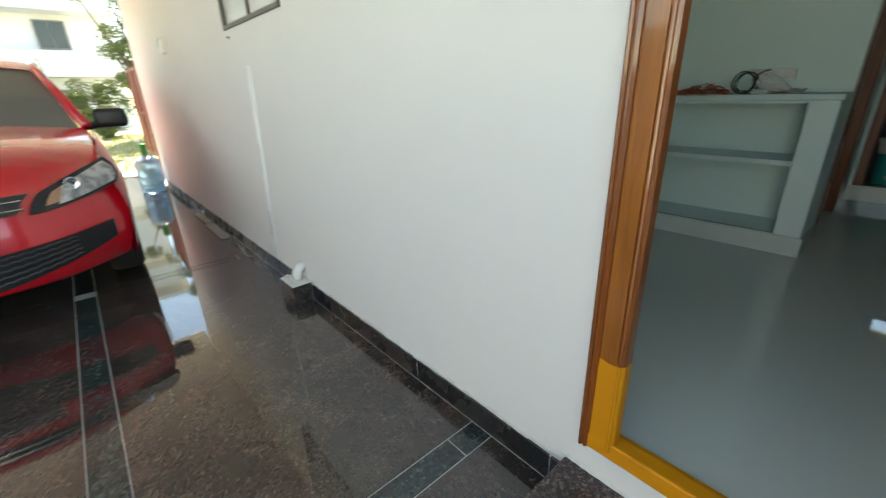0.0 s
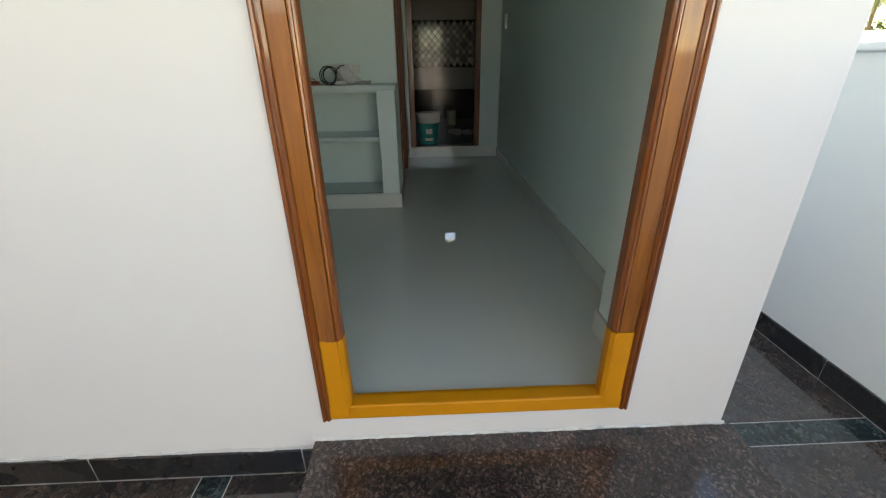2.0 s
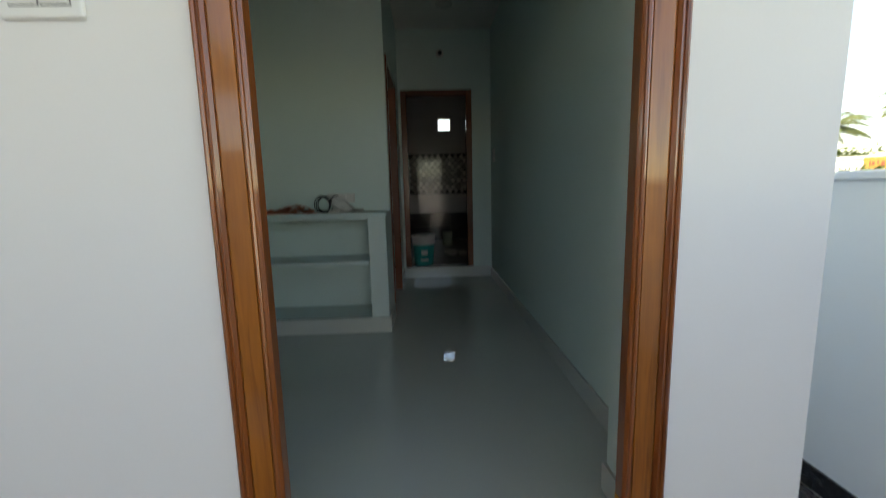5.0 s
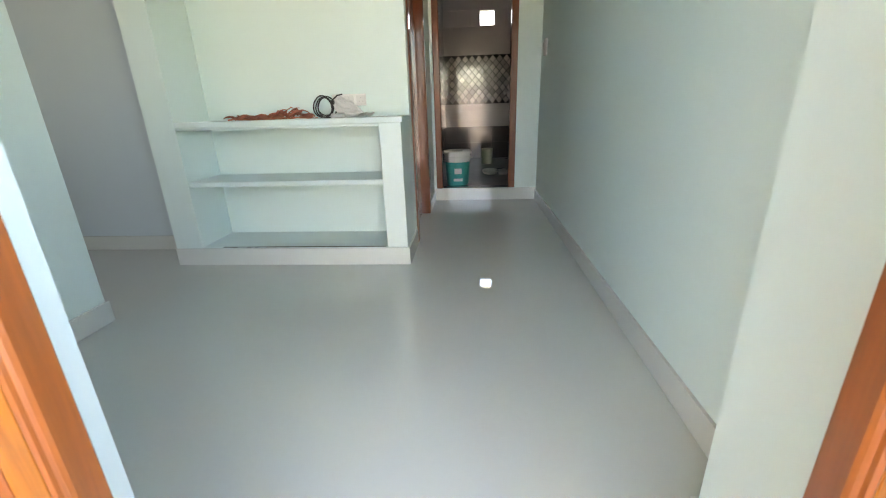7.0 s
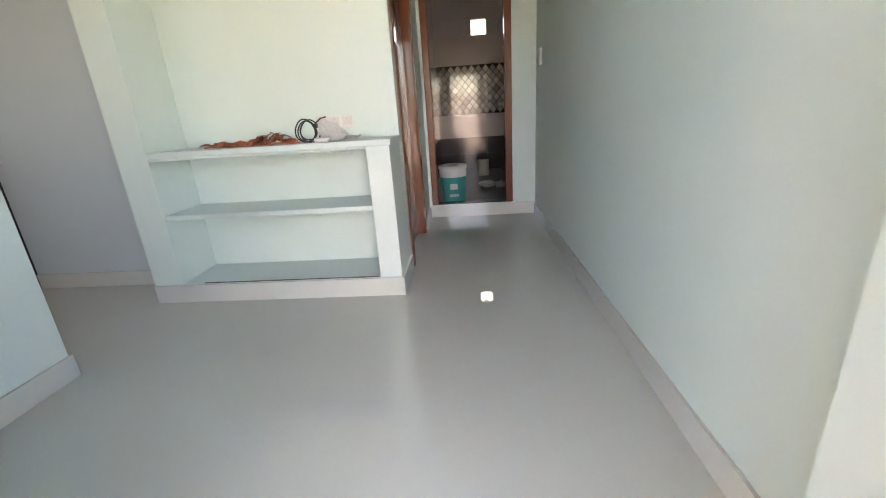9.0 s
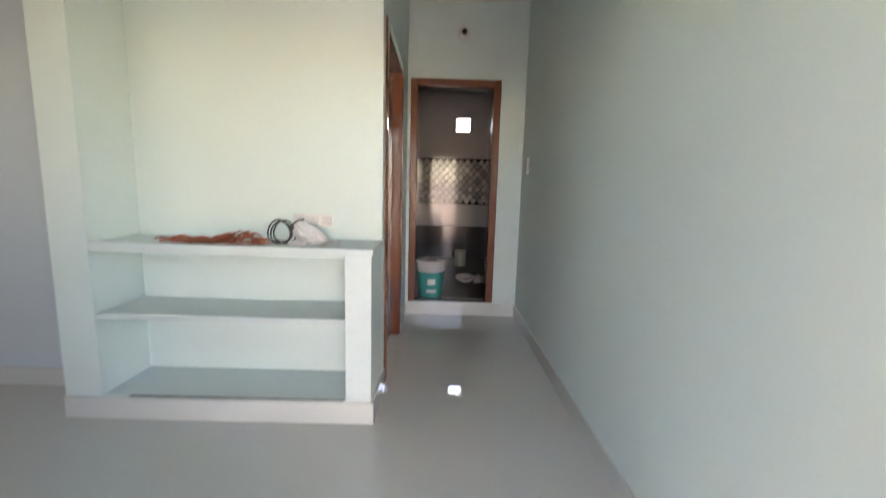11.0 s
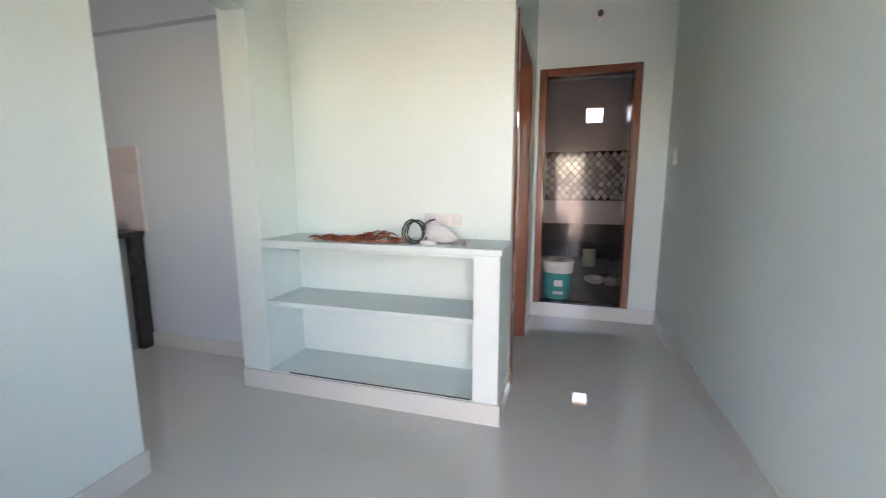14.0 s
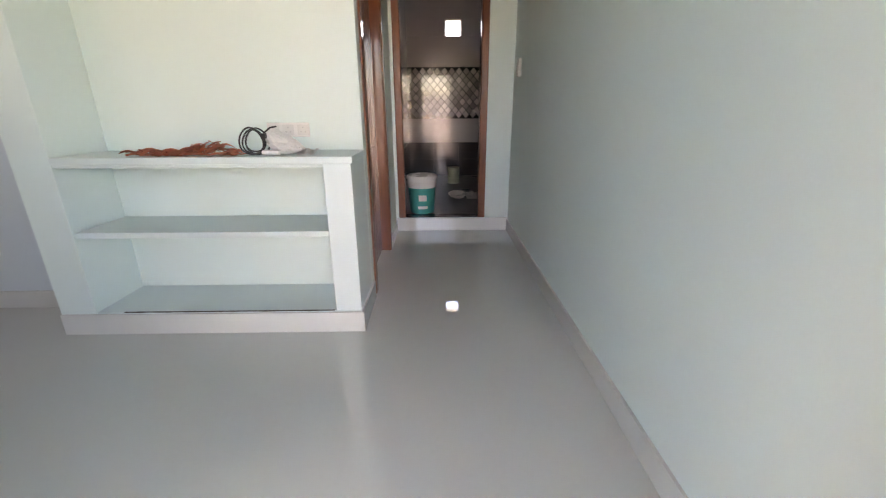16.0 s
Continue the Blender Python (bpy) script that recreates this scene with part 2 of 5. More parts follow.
def boxes(name, mat, *rows, parent=None, label="", bevel=0.0):
    bm = bmesh.new()
    for r in rows:
        block(bm, *r, bevel=bevel)
    return part(name, bm, mat, parent, label)


def thing(name, at, label, category, group=""):
    e = new(name)
    e.empty_display_size = 0.1
    e.location = at
    return tagged(e, label, category, group)


def under(name, bm, mat, owner, label="", smooth=False, parent=None):
    """A part built in world places, hung under its owner."""
    ob = part(name, bm, mat, parent or owner, label, smooth)
    ob.matrix_parent_inverse = Matrix.Translation(owner.location).inverted()
    if parent is not None:
        ob.matrix_parent_inverse = Matrix.Identity(4)
    return ob


def setting(ob, label, category):
    return tagged(ob, label, category, kind="structure")


# ---- the large structure ----
P = -0.268          # porch floor
CEILING = 2.835
OUT, INN = 1.015, 1.15   # faces of the front wall
LEFT, RIGHT = 1.727, -0.70
FRONT, BACK = 3.10, 3.45  # niche front and back
END = 4.99          # end wall of the passage
PASS = 0.365
DOOR = (-0.497, 0.51, -0.026, 2.158)  # frame's outside
TOPW = 3.05

y0, y1, z0, z1 = DOOR
setting(boxes("wall_front", WHITEWASH, (OUT, -0.85, -0.5, 1.08, y0, TOPW), (OUT, y1, -0.5, 1.08, 2.26, TOPW), (OUT, 3.2, -0.5, 1.08, 7.62, TOPW),
              (OUT, 2.26, -0.5, 1.08, 3.2, 1.37), (OUT, 2.26, 2.3, 1.08, 3.2, TOPW), (OUT, y0, -0.5, 1.08, y1, z0), (OUT, y0, z1, 1.08, y1, TOPW)),
        "white painted plaster front wall of the house", "wall")
setting(boxes("wall_front_inside", MINT, (1.08, RIGHT, -0.1, INN, y0, CEILING), (1.08, y1, -0.1, INN, 1.85, CEILING), (1.08, y0, -0.1, INN, y1, -0.03), (1.08, y0, z1, INN, y1, CEILING)),
        "pale mint painted inner face of the front wall", "wall")
setting(boxes("pilaster", MINT, (INN, RIGHT, 0, 1.39, -0.535, CEILING)), "pale mint painted pilaster beside the entrance", "pilaster")
setting(boxes("wall_right", MINT, (INN - 0.07, -0.775, -0.1, END + 0.07, RIGHT, CEILING)), "long plain pale mint painted wall", "wall")
setting(boxes("wall_right_outside", WHITEWASH, (1.08, -0.85, -0.5, 7.85, -0.775, TOPW)), "white painted outer side wall of the house", "wall")
setting(boxes("wall_left", MINT, (INN, LEFT, 0, 2.34, 1.86, CEILING), (2.34, LEFT, 2.115, FRONT, 1.86, CEILING), (FRONT, LEFT, 0, BACK, 1.907, CEILING)),
        "pale mint wall with an open kitchen doorway", "wall")
setting(boxes("wall_niche", MINT, (BACK, PASS, 0, 3.52, 1.907, CEILING)), "pale mint wall above the built-in shelves", "wall")
setting(boxes("wall_passage", MINT, (3.52, PASS, 0, 3.535, 0.50, CEILING), (3.535, PASS, 2.13, 4.46, 0.50, CEILING), (4.46, PASS, 0, END, 0.50, CEILING)),
        "pale mint passage wall with a wooden side door", "wall")
setting(boxes("wall_end", MINT, (END, RIGHT - 0.07, -0.1, 5.10, -0.478, CEILING), (END, 0.337, -0.1, 5.10, 0.5, CEILING), (END, -0.478, -0.1, 5.10, 0.337, 0.125), (END, -0.478, 2.185, 5.10, 0.337, CEILING)),
        "pale mint end wall with the bathroom doorway", "wall")
setting(boxes("floor", FLOOR_TILE, (1.065, -0.775, -0.12, 5.10, 1.907, 0.0)), "glossy pale grey vitrified tile floor", "floor")
setting(boxes("kitchen_floor", FLOOR_TILE, (1.15, 1.907, -0.12, 3.55, 4.1, -0.001)), "glossy pale grey kitchen floor", "floor")
setting(boxes("ceiling", CEIL, (1.08, -0.775, CEILING, 7.85, 4.2, TOPW)), "plain off-white plastered ceiling", "ceiling")

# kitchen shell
setting(boxes("kitchen_wall_far", KITCHEN, (3.42, 1.907, 0, 3.55, 4.0, CEILING)), "pale grey kitchen wall", "wall")
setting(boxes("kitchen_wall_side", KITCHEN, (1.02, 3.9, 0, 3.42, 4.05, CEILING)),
        "pale grey kitchen wall", "wall")
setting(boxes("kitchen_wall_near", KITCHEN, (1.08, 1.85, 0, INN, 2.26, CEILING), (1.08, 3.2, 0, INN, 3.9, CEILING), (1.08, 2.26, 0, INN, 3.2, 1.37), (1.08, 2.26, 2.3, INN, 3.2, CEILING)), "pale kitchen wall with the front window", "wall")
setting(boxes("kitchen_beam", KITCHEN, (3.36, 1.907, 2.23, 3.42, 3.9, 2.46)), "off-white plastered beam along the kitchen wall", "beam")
setting(boxes("loft_slab", material("bare_loft_cement", (0.30, 0.30, 0.29), 0.8, scale=3, fine=60, bump=0.1), (INN, 1.862, 2.46, 3.42, 3.9, 2.56)), "grey cement loft slab over the kitchen", "slab")

# bathroom shell
WX, WL, WR, WZ = 7.7, 0.40, -0.745, 2.70
WC_WHITE = material("bathroom_white_tile", (0.50, 0.485, 0.485), 0.09, other=(0.45, 0.438, 0.44), scale=2.2, bump=0.0)
WC_DARK = material("bathroom_dark_tile", (0.040, 0.039, 0.042), 0.12, other=(0.062, 0.060, 0.063), scale=3.0, bump=0.0, by_object=0.15)
WC_FLOOR = material("bathroom_floor_tile", (0.075, 0.07, 0.068), 0.3, other=(0.11, 0.10, 0.098), scale=4.0, bump=0.05)
WIN_Y, WIN_Z = (-0.395, -0.155), (2.10, 2.32)
setting(boxes("bathroom_wall_far", WC_WHITE, (WX, WR - 0.03, 0, 7.85, WIN_Y[0], TOPW - 0.2), (WX, WIN_Y[1], 0, 7.85, WL + 0.1, TOPW - 0.2), (WX, *WIN_Y[:1], 0, 7.85, WIN_Y[1], WIN_Z[0]), (WX, WIN_Y[0], WIN_Z[1], 7.85, WIN_Y[1], TOPW - 0.2)),
        "far bathroom wall with a small square ventilator", "wall")
setting(boxes("bathroom_wall_left", WC_WHITE, (5.10, WL, 0, WX, WL + 0.15, TOPW - 0.2)), "tiled bathroom side wall", "wall")
setting(boxes("bathroom_wall_right", WC_WHITE, (5.10, WR - 0.03, 0, WX, WR, TOPW - 0.2)), "tiled bathroom side wall", "wall")
setting(boxes("bathroom_floor", WC_FLOOR, (5.10, WR, -0.1, WX, WL, 0.12)), "dark grey bathroom floor tiles", "floor")
setting(boxes("bathroom_ceiling", CEIL, (5.10, WR, WZ, WX, WL, WZ + 0.06)), "plain bathroom ceiling", "ceiling")

# porch
setting(boxes("porch_base", GROUT, (-4.6, -1.57, -0.6, 1.10, 9.1, P - 0.003), (1.10, -1.6, -0.6, 7.0, -0.85, P - 0.003)), "pale grout between the porch slabs", "floor")
# reach beyond the y = -0.85 edge is unseen, cut to steer daylight
setting(boxes("porch_ceiling", CEIL, (-1.2, -0.85, 2.53, 1.012, 2.2, 2.68), (-4.6, 2.2, 2.53, 1.012, 8.0, 2.68)), "white plastered porch ceiling", "ceiling")
setting(boxes("wall_compound", PALEBLUE, (-3.5, -1.72, -0.6, 7.0, -1.57, 1.05), bevel=0.006), "pale blue painted low compound wall", "wall")
setting(boxes("compound_coping", PALEBLUE, (-3.5, -1.74, 1.05, 7.0, -1.55, 1.085), bevel=0.008), "pale painted coping of the compound wall", "coping")
# added out of view: a sunlit white wall that bounces light into the porch
setting(boxes("wall_bounce_far", WHITEWASH, (-4.75, -1.55, -0.6, -4.6, 9.0, 1.75)), "unseen white wall added beyond the car to bounce sunlight", "wall")
setting(boxes("porch_column", WHITEWASH, (-3.0, 7.6, P, -2.75, 7.85, 2.53)), "white painted porch column", "column")

# skirting inside
bm = bmesh.new()
for r in ((INN, 0.6, 0, INN + 0.012, LEFT - 0.012, 0.105), (INN, LEFT - 0.012, 0, 2.34, LEFT, 0.105), (2.34, LEFT - 0.012, 0, 2.352, 1.907, 0.105),
          (1.39, RIGHT, 0, END - 0.012, RIGHT + 0.012, 0.105), (1.39, -0.688, 0, 1.402, -0.535, 0.105), (1.12, -0.535, 0, 1.402, -0.523, 0.105),
          (FRONT - 0.012, 0.365, 0, FRONT, 1.907, 0.112), (FRONT - 0.012, 0.353, 0, 3.5, 0.365, 0.112),
          (4.47, PASS - 0.012, 0, END - 0.012, PASS, 0.105), (END - 0.012, RIGHT, 0, END, PASS, 0.122), (3.408, 1.907, 0, 3.42, 3.04, 0.105)):
    block(bm, *r, bevel=0.0008, segments=1)
setting(part("baseboard", bm, SKIRT_TILE), "pale beige glossy tile skirting", "skirting")

# ---- entrance frame ----
frame_thing = setting(new("door_1"), "varnished teak door frame with a turmeric yellow threshold", "door frame")
# profile across the jamb: u from outer edge inwards, v is depth from the face
JW = 0.100
jamb_profile = [(0.030, 0.010), (0.0305, 0.004), (0.034, 0.001), (0.036, 0.0), (0.0795, 0.0), (0.0805, 0.002), (0.0805, 0.044), (0.030, 0.044)]
reveal_profile = [(0.081, 0.006), (0.0815, 0.0035), (0.083, -0.001), (0.087, -0.003), (0.0915, -0.001), (0.093, 0.003), (0.0945, 0.004), (0.097, 0.006), (JW, 0.010), (JW, 0.043), (JW - 0.003, 0.046), (0.081, 0.046)]
bead_profile = [(0.0, 0.016), (0.0, 0.004), (0.003, -0.003), (0.008, -0.006), (0.0125, -0.003), (0.0135, 0.001), (0.015, 0.001), (0.018, -0.003), (0.0225, -0.004), (0.026, 0.0), (0.029, 0.003), (0.0305, 0.008), (0.0305, 0.016)]
FX = 1.0
HEAD = 0.93  # the head is a little slimmer than the jambs
PAINT = 0.285


def upright(name, profile, mat, side, za, zb, mitre, label="", grow=0.0):
    bm = bmesh.new()
    edge = y1 if side > 0 else y0

    def place(i, p):
        u, v = p
        z = za if i == 0 else (zb - u * HEAD if mitre else zb)
        return Vector((FX + v - (grow if v < 0.03 else 0), edge - side * (u + (grow if u > 0.08 else 0)), z))
    sweep(bm, profile, place)
    return part(name, bm, mat, frame_thing, label)


for side in (1, -1):
    upright("jamb", jamb_profile, TEAK_Z, side, PAINT, z1, True)
    upright("reveal_moulding", reveal_profile, TEAK_DARK, side, PAINT, z1, True, "moulded inner edge, its shade put into a darker red-brown")
    upright("painted_foot", jamb_profile[:4] + reveal_profile[1:-1] + [(0.030, 0.046)], YELLOW, side, 0.0, PAINT + 0.004 * side, False, "turmeric yellow painted foot of the jamb", 0.001)
    upright("bead", bead_profile, TEAK_DARK, side, z0, z1, True, "dark moulded outer bead")
for prof, mat, nm in ((jamb_profile, TEAK_Y, "head"), (reveal_profile, TEAK_DARK_Y, "head_reveal"), (bead_profile, TEAK_DARK_Y, "head_bead")):
    bm = bmesh.new()
    deep = 2.0 if nm == "head_reveal" else 1.0
    sweep(bm, prof, lambda i, p: Vector((FX + p[1] * (deep if p[1] > 0.03 else 1.0), (y0 + p[0]) if i == 0 else (y1 - p[0]), z1 - p[0] * HEAD)))
    part(nm, bm, mat, frame_thing)
bm = bmesh.new()
block(bm, FX + 0.002, y0 + 0.022, z0, FX + 0.055, y1 - 0.022, 0.030, bevel=0.006)
block(bm, FX + 0.05, y0 + 0.022, z0, FX + 0.075, y1 - 0.022, 0.018, bevel=0.004)
part("threshold", bm, YELLOW, frame_thing, "turmeric yellow painted threshold")

# ---- bathroom and side door frames ----
wc_frame = setting(new("door_2"), "reddish varnished wooden bathroom door frame with a dark leaf swung open inwards", "door frame")
for a, b in ((-0.478, -0.413), (0.272, 0.337)):
    bm = bmesh.new()
    block(bm, END - 0.012, a, 0.125, 5.09, b, 2.185, bevel=0.008)
    part("jamb", bm, ROSE_Z, wc_frame)
    bm = bmesh.new()
    m = b - 0.012 if a < 0 else a
    block(bm, END + 0.035, m, 0.13, 5.085, m + 0.012, 2.12)
    part("stop", bm, ROSE_Z, wc_frame)
bm = bmesh.new()
block(bm, END - 0.011, -0.413, 2.12, 5.09, 0.272, 2.184, bevel=0.008)
part("head", bm, ROSE_Y, wc_frame)
bm = bmesh.new()
block(bm, END + 0.002, -0.413, 0.125, 5.10, 0.272, 0.135, bevel=0.002)
part("sill", bm, BLACK_GRANITE, wc_frame, "dark granite sill")
WC_LEAF = material("bathroom_door_laminate", (0.09, 0.06, 0.05), 0.09, other=(0.13, 0.085, 0.07), scale=3, stretch=(6, 6, 0.6), bump=0.0)
hang = Matrix.Translation((5.092, -0.437, 0)) @ Matrix.Rotation(radians(-4.0), 4, "Z")
bm = bmesh.new()
block(bm, 0.0, -0.014, 0.14, 0.66, 0.014, 2.115, bevel=0.003)
bmesh.ops.transform(bm, matrix=hang, verts=bm.verts)
wc_leaf = part("leaf", bm, WC_LEAF, wc_frame, "dark glossy door leaf standing open")
bm = bmesh.new()
lathe(bm, [(0.026, 0.0), (0.026, 0.006), (0.010, 0.010), (0.010, 0.035), (0.022, 0.042), (0.024, 0.058), (0.012, 0.066)], (0.60, 0.014, 1.08), 18, "y")
bmesh.ops.transform(bm, matrix=hang, verts=bm.verts)
part("knob", bm, STEEL, wc_leaf, "round steel knob", smooth=True)

side_door = setting(new("door_3"), "reddish varnished wooden side door in the passage", "door")
for a, b in ((3.535, 3.605), (4.39, 4.46)):
    bm = bmesh.new()
    block(bm, a, PASS - 0.012, 0.002, b, 0.47, 2.13, bevel=0.008)
    part("jamb", bm, ROSE_Z, side_door)
bm = bmesh.new()
block(bm, 3.605, PASS - 0.011, 2.06, 4.39, 0.47, 2.129, bevel=0.008)
part("head", bm, timber("redwood_lengthwise", (0.055, 0.014, 0.006), (0.16, 0.042, 0.014), "x"), side_door)
bm = bmesh.new()
block(bm, 3.607, 0.43, 0.008, 4.388, 0.465, 2.058)
for za, zb in ((0.2, 0.85), (1.0, 1.9)):
    for xa, xb in ((3.70, 3.96), (4.03, 4.29)):
        block(bm, xa, 0.422, za, xb, 0.431, zb, bevel=0.004, segments=1)
part("leaf", bm, ROSE_Z, side_door)
# ---- built-in shelf ----
shelf = thing("shelf_unit", (FRONT, 1.0, 0), "white painted masonry shelf unit with three open tiers below the niche", "shelf")
SHELFPAINT = material("shelf_paint", (0.63, 0.74, 0.73), 0.45, other=(0.595, 0.71, 0.70), scale=2.5, fine=130, bump=0.04)
for nm, r in (("top_slab", (FRONT - 0.006, 0.357, 0.868, BACK, LEFT, 0.90)), ("middle_slab", (FRONT + 0.012, 0.50, 0.512, BACK, LEFT, 0.542)), ("lintel", (FRONT + 0.004, 0.497, 0.852, 3.16, LEFT, 0.868)), ("plinth", (FRONT, 0.365, 0, BACK, LEFT, 0.118)),
              ("pillar", (FRONT, 0.366, 0.118, BACK, 0.497, 0.868))):
    bm = bmesh.new()
    block(bm, *r, bevel=0.004)
    under(nm, bm, SHELFPAINT, shelf)

CRACK = material("dirty_joint", (0.05, 0.045, 0.04), 0.9, other=(0.12, 0.11, 0.10), scale=30, bump=0.2)
rng = random.Random(21)
bm = bmesh.new()
rows = []
for k in range(64):
    y = 0.505 + 0.0172 * k
    h = max(0.0004, 0.0030 * noise.noise(Vector((k * 0.21, 2.0, 0))) + rng.uniform(0.0, 0.0018))
    rows.append([bm.verts.new((FRONT - 0.0012, y, 0.1183)), bm.verts.new((FRONT - 0.0015, y, 0.1183 - h)), bm.verts.new((FRONT + 0.010 + h, y, 0.1186))])
for ra, rb in zip(rows, rows[1:]):
    bm.faces.new((ra[0], rb[0], rb[1], ra[1]))
    bm.faces.new((ra[0], ra[2], rb[2], rb[0]))
under("joint_crack", bm, CRACK, shelf, "dark broken joint along the bottom tier")
ROUGH = material("bare_plaster_edge", (0.52, 0.46, 0.40), 0.9, other=(0.36, 0.30, 0.25), scale=25, fine=160, bump=0.4)
bm = bmesh.new()
rows = []
for k in range(110):
    z = 0.002 + 0.0194 * k
    w = 0.007 + 0.012 * abs(noise.noise(Vector((0, 7.0, k * 0.17)))) + rng.uniform(0.0, 0.003)
    rows.append([bm.verts.new((3.5352, PASS - 0.0015 - rng.uniform(0, 0.002), z)), bm.verts.new((3.5352 - w, PASS - 0.0006, z)), bm.verts.new((3.5352, PASS + 0.004, z))])
for ra, rb in zip(rows, rows[1:]):
    for k in range(3):
        bm.faces.new((ra[k], rb[k], rb[(k + 1) % 3], ra[(k + 1) % 3]))
part("rough_edge", bm, ROUGH, side_door, "rough unpainted plaster edge beside the jamb")

# ---- entrance step ----
step = thing("step", (0.85, 0, P), "polished brown granite entrance step with a rounded nosing", "step")
bm = bmesh.new()
block(bm, 0.70, -0.885, -0.160, OUT - 0.002, 0.552, -0.124, bevel=0.008, segments=3)
under("tread", bm, GRANITE_STEP, step)
for ya, yb in ((-0.865, -0.546), (-0.543, 0.532)):
    bm = bmesh.new()
    block(bm, 0.722, ya, P, 0.74, yb, -0.160)
    under("riser", bm, GRANITE, step)
for yy in (-0.865, 0.514):
    bm = bmesh.new()
    block(bm, 0.74, yy, P, OUT - 0.002, yy + 0.018, -0.160)
    under("riser_end", bm, GRANITE, step)
bm = bmesh.new()
random.seed(5)
grid_rows = []
for k in range(93):
    ya, h, w = -0.86 + k * 0.0154, random.uniform(0.004, 0.013), random.uniform(0.003, 0.009)
    grid_rows.append([bm.verts.new(p) for p in ((OUT - w, ya, -0.1245), (OUT - w * 0.8, ya, -0.124 + h * 0.6), (OUT - 0.001, ya, -0.124 + h))])
for ra, rb in zip(grid_rows, grid_rows[1:]):
    for k in range(2):
        bm.faces.new((ra[k], rb[k], rb[k + 1], ra[k + 1]))
under("putty_line", bm, CAULK, step, "rough white putty along the wall")


# ---- outdoors ----
GROUND = material("dry_grass_ground", (0.21, 0.21, 0.11), 0.9, other=(0.30, 0.28, 0.19), scale=0.6, fine=12, amount=0.4, bump=0.3)
bm = bmesh.new()
bmesh.ops.create_grid(bm, x_segments=8, y_segments=8, size=700, matrix=Matrix.Translation((0, 0, -0.45)))
setting(part("ground", bm, GROUND), "dry yellowish grass and bare earth", "ground")
CONCRETE = material("bare_concrete", (0.36, 0.35, 0.33), 0.85, other=(0.27, 0.26, 0.25), scale=4, fine=80, bump=0.2)
# lighter copy of the concrete; the sun's brightness is put into its colour
RAMP = material("sun_lightened_concrete", (0.60, 0.60, 0.59), 0.8, other=(0.50, 0.50, 0.49), scale=3, fine=70, bump=0.15)
setting(boxes("ramp", RAMP, (-4.5, 9.1, -0.6, 1.6, 10.6, -0.36), bevel=0.02), "bare concrete ramp in front of the porch", "ramp")


def leaf_material(name, a, b):
    m = material(name, a, 0.5, other=b, scale=1.5, fine=8, amount=0.5, bump=0.0)
    bs = m.node_tree.nodes["Principled BSDF"]
    bs.inputs["Specular IOR Level"].default_value = 0.2
    return m


LEAF = leaf_material("leaf_green", (0.10, 0.15, 0.04), (0.16, 0.19, 0.065))
LEAF2 = leaf_material("leaf_dark", (0.06, 0.105, 0.028), (0.115, 0.15, 0.045))
LEAF3 = leaf_material("leaf_pale", (0.11, 0.15, 0.05), (0.17, 0.20, 0.08))
FROND = leaf_material("palm_frond", (0.05, 0.08, 0.028), (0.11, 0.12, 0.045))
BARK = material("bark", (0.12, 0.09, 0.06), 0.9, other=(0.20, 0.16, 0.11), scale=9, fine=60, bump=0.5)


def leaves(bm, clumps, count, size, rng):
    """Small folded leaves scattered through uneven clumps."""
    for k in range(count):
        c, r = clumps[rng.randrange(len(clumps))]
        d = Vector((rng.gauss(0, 1), rng.gauss(0, 1), rng.gauss(0, 1))).normalized() * r * rng.random() ** 0.4
        p = Vector(c) + Vector((d.x, d.y, d.z * 0.75))
        s = size * rng.uniform(0.6, 1.4)
        q = Euler((rng.uniform(-0.9, 0.9), rng.uniform(-0.9, 0.9), rng.uniform(0, 6.3))).to_matrix()
        v = [bm.verts.new(p + q @ Vector(o)) for o in ((0, -s, 0), (s * 0.42, 0, s * 0.18), (0, s, -s * 0.15), (-s * 0.42, 0, s * 0.18))]
        bm.faces.new((v[0], v[1], v[2]))
        bm.faces.new((v[0], v[2], v[3]))


def tree(name, at, height, spread, count, size, mat, label, category, seed, bare=0.3, clump=14):
    rng = random.Random(seed)
    t = thing(name, at, label, category)
    clumps = []
    bm = bmesh.new()
    trunk_top = height * bare
    tube(bm, [(at[0], at[1], at[2] - 0.1), (at[0] + 0.03 * height, at[1], at[2] + trunk_top * 0.5), (at[0], at[1] + 0.02 * height, at[2] + trunk_top + height * 0.15)],
         lambda f: 0.03 * height * (1 - 0.6 * f), 10)
    for k in range(clump):
        a, f = rng.uniform(0, 6.3), rng.uniform(bare, 0.95)
        rr = spread * rng.uniform(0.25, 0.85) * (1.1 - abs(f - 0.6))
        c = (at[0] + rr * math.cos(a), at[1] + rr * math.sin(a), at[2] + height * f)
        clumps.append((c, spread * rng.uniform(0.22, 0.42) * (14 / clump) ** 0.25))
        tube(bm, [(at[0], at[1] + 0.01 * height, at[2] + trunk_top * rng.uniform(0.6, 1.0)), ((at[0] + c[0]) / 2, (at[1] + c[1]) / 2, (at[2] + trunk_top + c[2]) / 2), c],
             lambda f: 0.010 * height * (1.1 - f), 6)
    under("trunk", bm, BARK, t)
    bm = bmesh.new()
    leaves(bm, clumps, count, size, rng)
    under("crown", bm, mat, t)
    return t


